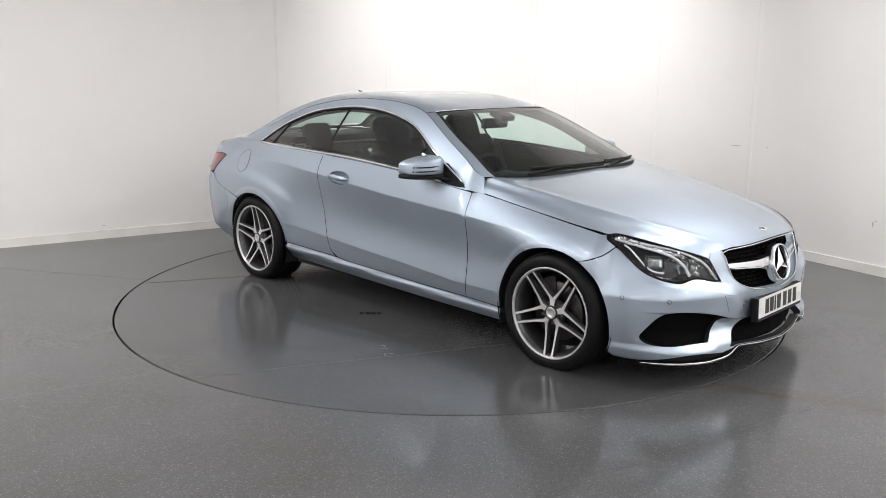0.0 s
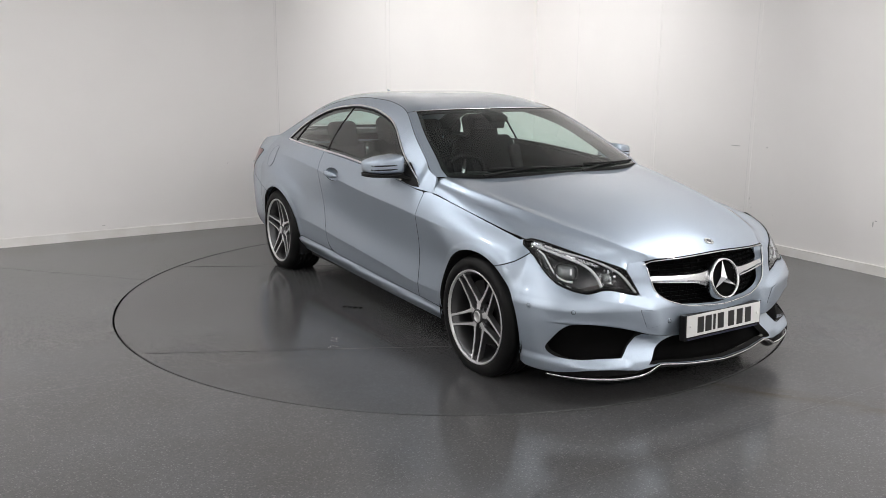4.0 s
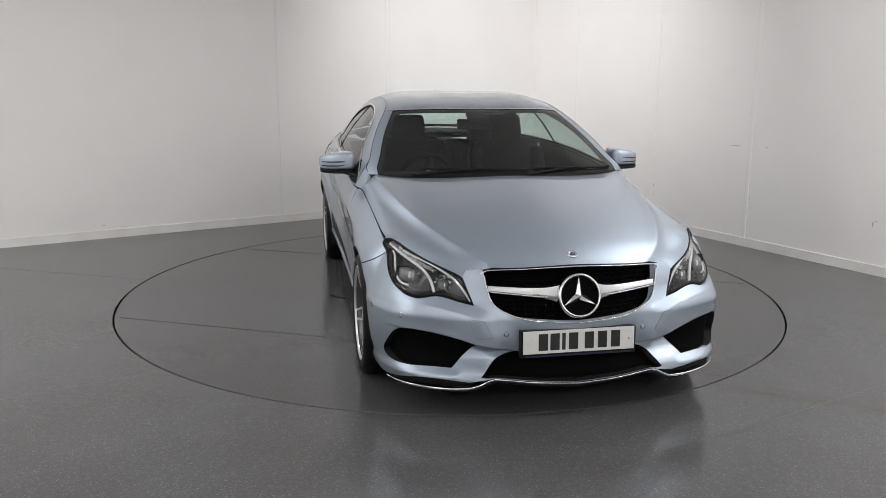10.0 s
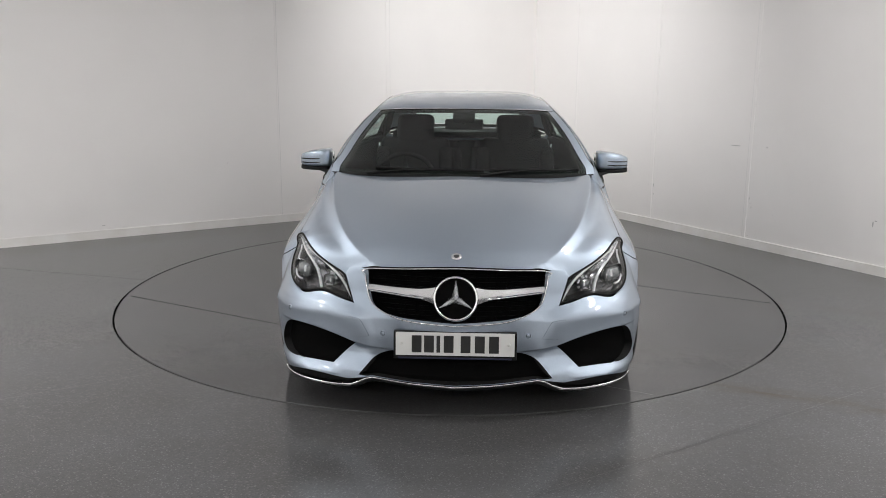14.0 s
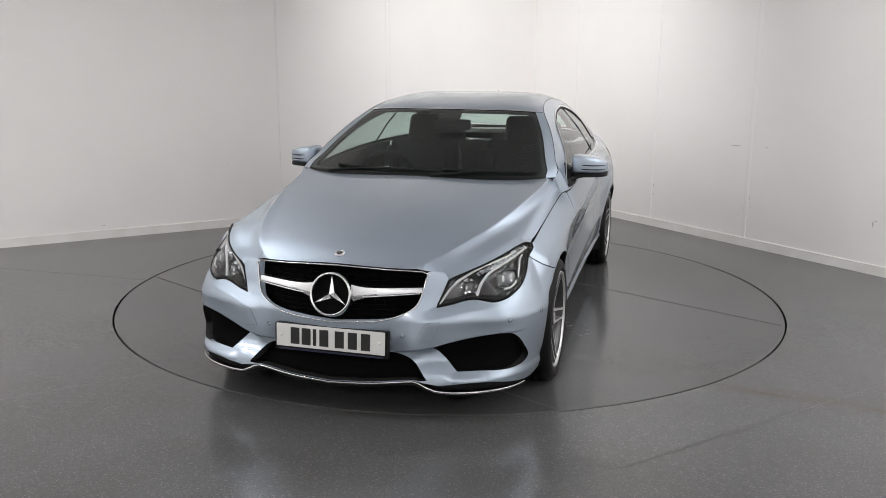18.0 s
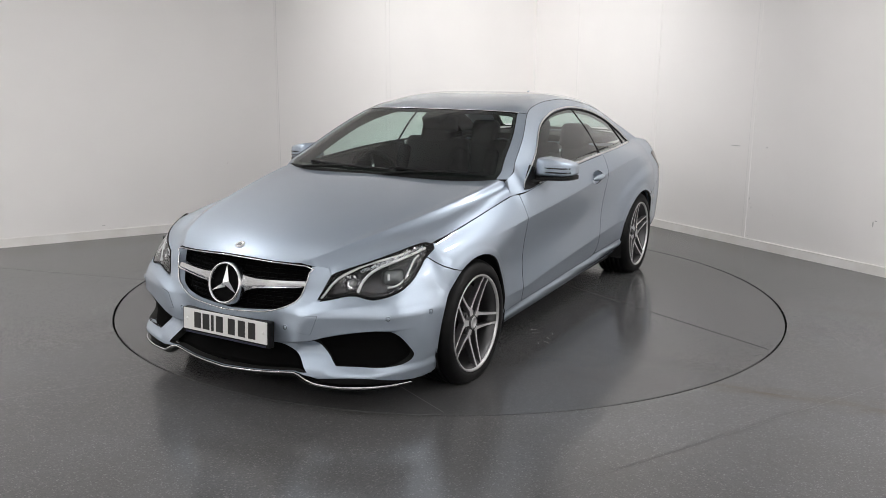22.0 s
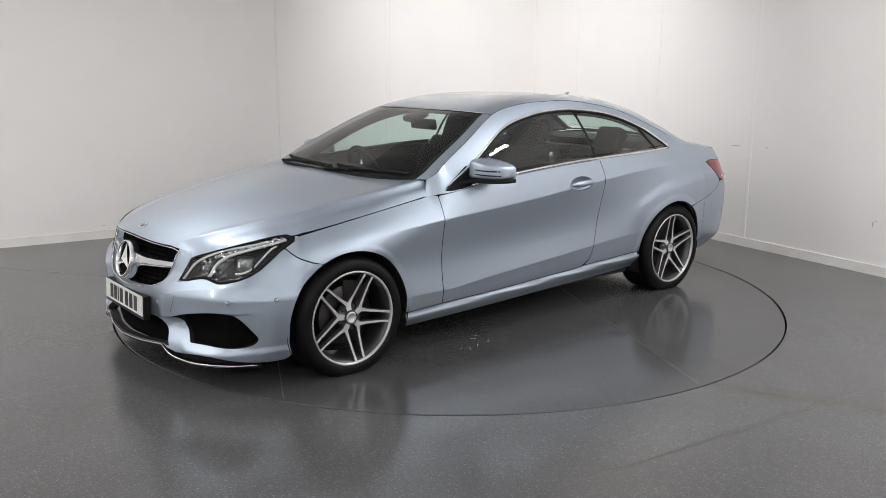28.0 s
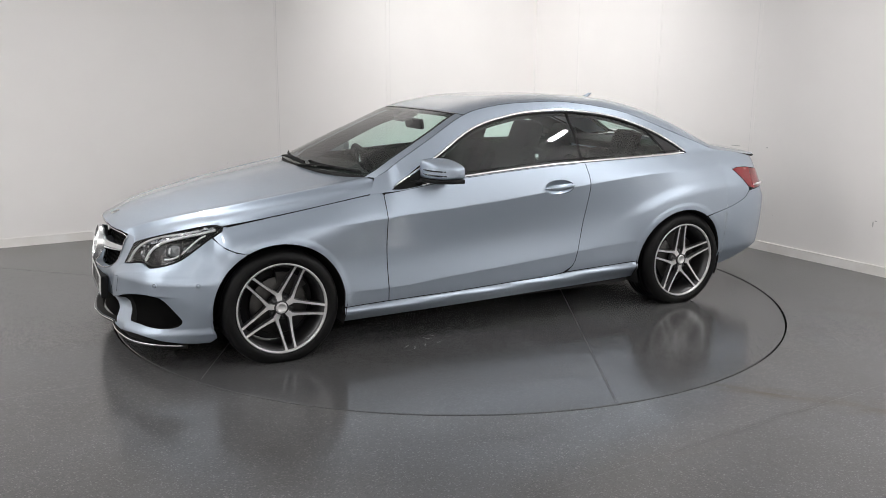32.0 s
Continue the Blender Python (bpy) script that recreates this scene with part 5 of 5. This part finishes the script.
def build_wheel(name, at, radius, left):
    """Alloy wheel, five double spokes; built facing +y at the hub."""
    wheel = new("wheel")
    wheel.parent = car
    place = Matrix.Translation(at) @ (Matrix() if left else pose(0, 0, 0, 0, 0, 180)) @ pose(0, 0, 0, 0, {"lf": -26, "rf": 36, "lr": 3, "rr": 3}[name], 0)
    wheel.matrix_local = place
    tagged(wheel, label="dark grey alloy wheel with five machined double spokes")
    R = radius
    bm = bmesh.new()
    prof = [(.238, .012), (.2455, .024), (.253, .030), (.266, .034), (R - .028, .030), (R - .014, .020), (R - .004, .002), (R, -.014)]
    for k in range(5):
        y = -.03 - k * .036
        prof += [(R, y), (R - .006, y - .003), (R - .006, y - .010), (R, y - .013)]
    prof += [(R, -.20), (R - .006, -.214), (R - .03, -.228), (.26, -.222), (.238, -.208)]
    lathe(bm, prof, "y", 72)
    bmesh.ops.recalc_face_normals(bm, faces=bm.faces)
    # flattened where it stands
    back = place.inverted()
    for v in bm.verts:
        w = place @ v.co
        if w.z < .001:
            w.z = .001
            v.co = back @ w
    part("tyre", bm, RUBBER, wheel, "black road tyre")
    bm = bmesh.new()
    lathe(bm, [(.2465, .021), (.2475, .027), (.2455, .030), (.2370, .0275), (.2345, .018)], "y", 72)
    bmesh.ops.recalc_face_normals(bm, faces=bm.faces)
    part("rim_lip", bm, RIM_LIP, wheel, "silver machined rim edge")
    bm = bmesh.new()
    lathe(bm, [(.2440, .020), (.2355, .015), (.223, .000), (.213, -.03), (.211, -.14), (.236, -.205)], "y", 72)
    bmesh.ops.recalc_face_normals(bm, faces=bm.faces)
    part("rim_barrel", bm, RIM_GREY, wheel, "dark grey rim barrel")
    # spokes: pairs of straight beams that spring from five stubs round the hub
    def beam(base, pts):
        """pts: distance out, offset across, half width, height of the face"""
        bright, dark = bmesh.new(), bmesh.new()
        u, v = Vector((math.sin(base), 0, math.cos(base))), Vector((math.cos(base), 0, -math.sin(base)))
        rows_t, rows_b = [], []
        for k, (r, off, w, y) in enumerate(pts):
            a, b = pts[max(k - 1, 0)], pts[min(k + 1, len(pts) - 1)]
            d = (u * (b[0] - a[0]) + v * (b[1] - a[1])).normalized()
            n = Vector((d.z, 0, -d.x))
            c = u * r + v * off
            rows_t.append([bright.verts.new(c + n * w * q + Vector((0, y, 0))) for q in (-.86, .86)])
            rows_b.append([dark.verts.new(c + n * w * q + Vector((0, y + e, 0))) for q, e in ((-.86, -.0006), (-1.03, -.003), (-1.12, -.030), (1.12, -.030), (1.03, -.003), (.86, -.0006))])
        for a, b in zip(rows_t, rows_t[1:]):
            bright.faces.new((a[0], b[0], b[1], a[1]))
        for a, b in zip(rows_b, rows_b[1:]):
            for j in range(5):
                dark.faces.new((a[j], a[j + 1], b[j + 1], b[j]))
        bmesh.ops.recalc_face_normals(dark, faces=dark.faces)
        for f in bright.faces:
            f.normal_update()
            if f.normal.y < 0:
                f.normal_flip()
        sp = part("spoke", dark, RIM_SIDE, wheel, smooth=False)
        part("spoke_face", bright, RIM_FACE, sp, "machined bright spoke face", False)
    for i in range(5):
        base = radians(72 * i)
        for sgn in (-1, 1):
            beam(base, [(.046, sgn * .0365, .0125, -.0035), (.064, sgn * .0372, .0115, -.0045), (.085, sgn * .0350, .0088, -.004), (.115, sgn * .0318, .0075, -.001), (.15, sgn * .0292, .0068, .004), (.20, sgn * .0262, .0066, .012), (.2400, sgn * .0245, .0080, .0215)])
        beam(base + radians(36), [(.030, 0, .014, .001), (.045, 0, .016, -.002), (.062, 0, .019, -.0040), (.072, 0, .012, -.0046)])
    bm = bmesh.new()
    lathe(bm, [(.031, .006), (.033, .009), (.0365, .0085), (.038, .003), (.040, -.010), (.066, -.016), (.072, -.04)], "y", 40)
    bmesh.ops.recalc_face_normals(bm, faces=bm.faces)
    part("hub", bm, RIM_GREY, wheel)
    bm = bmesh.new()
    lathe(bm, [(.0005, .0085), (.022, .0080), (.0225, .0095), (.0265, .0095), (.031, .006)], "y", 32)
    bmesh.ops.recalc_face_normals(bm, faces=bm.faces)
    part("centre_cap", bm, RIM_LIP, wheel, "silver centre cap")
    for k in range(5):
        a = radians(72 * k)
        bm = bmesh.new()
        lathe(bm, [(.0004, -.002), (.0075, -.002), (.0085, -.006), (.013, -.007), (.014, .0015)], "y", 12, (.056 * math.sin(a), -.010, .056 * math.cos(a)))
        part("wheel_bolt", bm, RIM_GREY, wheel)
    bm = bmesh.new()
    lathe(bm, [(.07, -.055), (.155, -.055), (.160, -.06), (.160, -.080), (.07, -.082)], "y", 56)
    bmesh.ops.recalc_face_normals(bm, faces=bm.faces)
    part("brake_disc", bm, DISC, wheel)
    bm = bmesh.new()
    n = 9
    ro, ri = .185, .105
    rows = []
    for k in range(n):
        a = radians(60 + 60 * k / (n - 1))
        rows.append([bm.verts.new((r * math.cos(a), y, r * math.sin(a))) for r, y in ((ri, -.048), (ro, -.048), (ro, -.10), (ri, -.10))])
    for a, b in zip(rows, rows[1:]):
        for i in range(4):
            bm.faces.new((a[i], a[(i + 1) % 4], b[(i + 1) % 4], b[i]))
    bm.faces.new(rows[0])
    bm.faces.new(rows[-1])
    bmesh.ops.recalc_face_normals(bm, faces=bm.faces)
    part("brake_caliper", bm, CALIPER, wheel, smooth=False)
    bm = bmesh.new()
    lathe(bm, [(.0005, -.11), (.205, -.12)], "y", 40)
    part("brake_shield", bm, BLACK, wheel)


def build_wheels():
    build_wheel("lf", (1.373, .868, .299), .320, True)
    build_wheel("rf", (1.373, -.868, .299), .320, False)
    build_wheel("lr", (-1.386, .868, .299), .320, True)
    build_wheel("rr", (-1.386, -.868, .299), .320, False)
    # arch liners
    for cx, cz, a, b in (F_ARCH, R_ARCH):
        for M in (1, -1):
            bm = bmesh.new()
            rows = []
            for k in range(25):
                t = radians(-22 + 224 * k / 24)
                rows.append([bm.verts.new((cx + (a + .012) * math.cos(t), y * M, cz + (b + .012) * math.sin(t))) for y in (.872, .56)])
            for p, q in zip(rows, rows[1:]):
                bm.faces.new((p[0], p[1], q[1], q[0]))
            hub = bm.verts.new((cx, .56 * M, cz))
            for p, q in zip(rows, rows[1:]):
                bm.faces.new((p[1], hub, q[1]))
            part("arch_liner", bm, CARPET, car, "black plastic arch liner")
    bm = bmesh.new()
    box(bm, (2.0, 1.58, .10), (0, 0, .215), .02)
    box(bm, (.75, 1.1, .16), (1.5, 0, .25), .02)
    box(bm, (.7, 1.1, .14), (-1.75, 0, .31), .02)
    box(bm, (.9, 1.1, .12), (-1.15, 0, .27), .02)
    part("underbody", bm, CARPET, car, "black underside")
    # unseen trays, added to keep light from passing under the car
    for half, z in (([(1.0, .62), (1.70, .62), (1.75, .80), (1.88, .755), (2.0, .62), (2.07, .40), (2.10, 0)], .152), ([(-1.98, 0), (-1.95, .62), (-1.72, .70), (-1.70, .62), (-1.0, .62)], .20)):
        ring = half + [(x, -y) for x, y in half[::-1] if y > 0]
        bm = bmesh.new()
        low, high = [[bm.verts.new((x, y, z + d)) for x, y in ring] for d in (0, .012)]
        bm.faces.new(low[::-1])
        bm.faces.new(high)
        for i in range(len(ring)):
            j = (i + 1) % len(ring)
            bm.faces.new((low[i], low[j], high[j], high[i]))
        bmesh.ops.recalc_face_normals(bm, faces=bm.faces)
        part("undertray_light_block", bm, CARPET, car, "unseen flat black undertray, added to block light under the car", False)
    for x in (1.38, -1.38):
        bm = bmesh.new()
        tube(bm, [(x, -.75, .309), (x, .75, .309)], .035, 1, 12)
        part("axle", bm, CARPET, car)


def build_cabin():
    # floor, inner sides, bulkheads
    boxed("cabin_floor", (2.6, 1.5, .04), (-.35, 0, .31), CARPET, car)
    boxed("scuttle", (.05, 1.5, .52), (.92, 0, .60), CARPET, car)
    boxed("rear_bulkhead", (.05, 1.36, .60), (-1.42, 0, .66), CARPET, car)
    for M in (1, -1):
        bm = bmesh.new()
        xs = np.linspace(.74, -1.45, 24)
        rows = []
        for x in xs:
            zb = float(BELT_Z(x)) + .002
            rows.append([bm.verts.new((x, (float(side_y(x, zb)) - inset) * M, z)) for inset, z in ((.012, zb), (.07, zb - .015), (.10, zb - .10), (.12, .60), (.10, .33))])
        for a, b in zip(rows, rows[1:]):
            for i in range(4):
                bm.faces.new((a[i], a[i + 1], b[i + 1], b[i]))
        part("door_trim", bm, CABIN, car, "dark inner door trim")
    # headliner under the roof and inner pillars
    k = 1 / 8
    panel("headliner", [(2 * k + .01, 0), (2 * k + .01, .97), (6 * k - .01, .97), (6 * k - .01, 0)], cap, HEADLINER, car, both=True, offset=-.03, depth=0, step=.06)
    for flip in (False, True):
        panel("pillar_trim", [(.76, .90), (.78, .945)] + [tuple(p) for p in RAIL[2:-2]] + [(-1.68, 1.0), (-1.5, 1.0)] + [(x, z + .0) for x, z in WINDOW_LOW[1:]], skin, HEADLINER, car,
              holes=([(x * .995 - .002, z - .012) for x, z in WINDOW_TOP[1:-2]] + [(x, z + .006) for x, z in WINDOW_LOW[2:-1]],), flip=flip, offset=-.03, depth=0, step=.05)
    # dashboard
    bm = bmesh.new()
    rows = []
    for y in np.linspace(-.74, .74, 17):
        a = abs(y) / .74
        hump = .035 * math.exp(-((y + .36) / .17) ** 2)
        xo = -.16 * a * a
        rows.append([bm.verts.new((x + xo, y, z)) for x, z in ((.97, .93), (.80, .925 + hump * .3), (.62, .905 + hump), (.50, .875 + hump), (.46, .82), (.50, .66), (.60, .55), (.90, .5))])
    for a, b in zip(rows, rows[1:]):
        for i in range(7):
            bm.faces.new((a[i], a[i + 1], b[i + 1], b[i]))
    bmesh.ops.recalc_face_normals(bm, faces=bm.faces)
    part("dashboard", bm, CABIN, car, "black dashboard")
    boxed("parcel_shelf", (.42, 1.22, .05), (-1.45, 0, 1.02), CABIN, car, .01)
    boxed("centre_console", (1.1, .22, .22), (.0, 0, .44), CABIN, car, .03)
    # steering wheel on the right
    wheel = new("steering_wheel")
    wheel.parent = car
    wheel.matrix_local = pose(.40, -.36, .865, 0, -66, 0)
    tagged(wheel, label="black leather steering wheel")
    bm = bmesh.new()
    lathe(bm, [(.178 + .015 * math.cos(t), .015 * math.sin(t)) for t in np.linspace(0, 2 * math.pi, 11)[:-1]], "z", 40, closed=True)
    bmesh.ops.recalc_face_normals(bm, faces=bm.faces)
    part("rim", bm, LEATHER, wheel)
    bm = bmesh.new()
    box(bm, (.13, .15, .04), (0, 0, -.02), .018)
    part("hub", bm, CABIN, wheel)
    for a in (0, 180, 270):
        bm = bmesh.new()
        d = Vector((math.sin(radians(a + 90)), math.cos(radians(a + 90)), 0))
        tube(bm, [d * .05 + Vector((0, 0, -.02)), d * .172], .013, .6, 8)
        part("spoke", bm, SATIN if a != 270 else CABIN, wheel)
    # seats
    def seat(x, y, back, wide, head, shift):
        s = new("seat")
        s.parent = car
        s.matrix_local = pose(x, y, .0)
        tagged(s, label="black leather seat with side bolsters")
        bm = bmesh.new()
        box(bm, (.50, wide, .15), (.12, 0, .48), .05, pose(0, 0, 0, 0, -7, 0), 3)
        part("cushion", bm, LEATHER, s)
        lean = pose(-.14, 0, .50, 0, -22, 0)
        bm = bmesh.new()
        box(bm, (.13, wide * .92, back), (0, 0, back / 2), .055, None, 4)
        for q in (1, -1):
            box(bm, (.16, .10, back * .8), (.03, q * wide * .42, back * .45), .045, None, 3)
        bm.transform(lean)
        part("backrest", bm, LEATHER, s)
        bm = bmesh.new()
        box(bm, (.11, head, .25), (.012, shift, back + .045), .054, None, 5)
        bm.transform(lean)
        part("headrest", bm, LEATHER, s)
    seat(-.06, .36, .60, .54, .27, 0)
    seat(-.06, -.36, .60, .54, .27, 0)
    seat(-.90, .33, .51, .58, .23, .06)
    seat(-.90, -.33, .51, .58, .23, -.06)
    # belt stalk buckles
    for y in (.60, -.60):
        boxed("belt_buckle", (.025, .012, .06), (-.37, y * 1.03, .995), SATIN, car, .003)
    # rear-view mirror and sensor pod
    mirror = new("rear_view_mirror")
    mirror.parent = car
    bm = bmesh.new()
    box(bm, (.028, .25, .068), (.195, 0, 1.195), .014, pose(0, 0, 0, 0, 8, 0), 3)
    part("casing", bm, CABIN, mirror)
    bm = bmesh.new()
    box(bm, (.12, .14, .04), (.26, 0, 1.248), .015, pose(0, 0, 0, 0, 22, 0), 3)
    tube(bm, [(.24, 0, 1.24), (.21, 0, 1.20)], .012, 1, 8)
    part("bracket", bm, BLACK, mirror)
    # wipers on the screen's foot
    for y0, x0, y1, w in ((-.52, .93, .10, 0), (.10, 1.02, .62, 1)):
        wiper = new("wiper")
        wiper.parent = car
        tagged(wiper, label="black wiper resting at the foot of the screen")
        on_screen = lambda u, y: Vector(cap(np.array([u]), np.array([y / .74]))[0])
        a, b = on_screen(.003, y0) + Vector((.008, 0, -.002)), on_screen(.014, y0 + (y1 - y0) * .62) + Vector((.006, 0, .012))
        bm = bmesh.new()
        tube(bm, [a, a.lerp(b, .5) + Vector((.004, 0, .006)), b], [.010, .008, .006], .7, 6)
        part("arm", bm, BLACK, wiper)
        bm = bmesh.new()
        pts = [cap(np.array([.018 - .006 * t]), np.array([(y0 + .05 + (y1 + .02 - y0 - .05) * t) / .74]))[0] for t in np.linspace(0, 1, 8)]
        tube(bm, [(x + .004, y, z + .008) for x, y, z in pts], .006, 1.3, 6)
        part("blade", bm, BLACK, wiper)
    # black cowl strip between bonnet and screen
    bm = bmesh.new()
    rows = []
    for w in np.linspace(-1, 1, 21):
        p = cap(np.array([0.008]), np.array([w * .94]))[0]
        q = cap(np.array([0.0]), np.array([w * .93]))[0]
        rows.append([bm.verts.new((p[0], p[1], p[2] - .006)), bm.verts.new((q[0] + .004, q[1], q[2] - .016)), bm.verts.new((q[0] + .05, q[1], q[2] - .034))])
    for a, b in zip(rows, rows[1:]):
        for i in range(2):
            bm.faces.new((a[i], a[i + 1], b[i + 1], b[i]))
    part("cowl_strip", bm, BLACK, car)


build_shell()
build_front()
build_headlights()
build_tail()
build_mirrors()
build_wheels()
build_cabin()


# ---- the turn: table and car go round together ----
TURN = ((0, -44.14), (1, -47.54), (2, -50.92), (3, -54.29), (4, -57.67), (5, -61.06), (6, -64.45), (7, -67.85), (8, -71.24), (9, -74.64), (10, -78.06),
        (11, -81.47), (12, -84.89), (13, -88.33), (14, -91.76), (15, -95.19), (16, -98.63), (17, -102.07), (18, -105.48), (19, -108.89), (20, -112.29),
        (21, -115.66), (22, -119.03), (23, -122.40), (24, -125.76), (25, -129.11), (26, -132.46), (27, -135.83), (28, -139.24), (29, -142.67), (30, -146.10),
        (31, -149.50), (32, -152.88))
OFF = (-.1237, -.1005)


def motions():
    rows_car, rows_table = [], []
    for t, a in TURN:
        c, s = math.cos(radians(a)), math.sin(radians(a))
        rows_car.append((float(t), pose(-(c * OFF[0] - s * OFF[1]), -(s * OFF[0] + c * OFF[1]), 0, 0, 0, a)))
        rows_table.append((float(t), pose(0, 0, 0, 0, 0, a)))
    walk(turntable, rows_table)
    walk(car, rows_car)


motions()
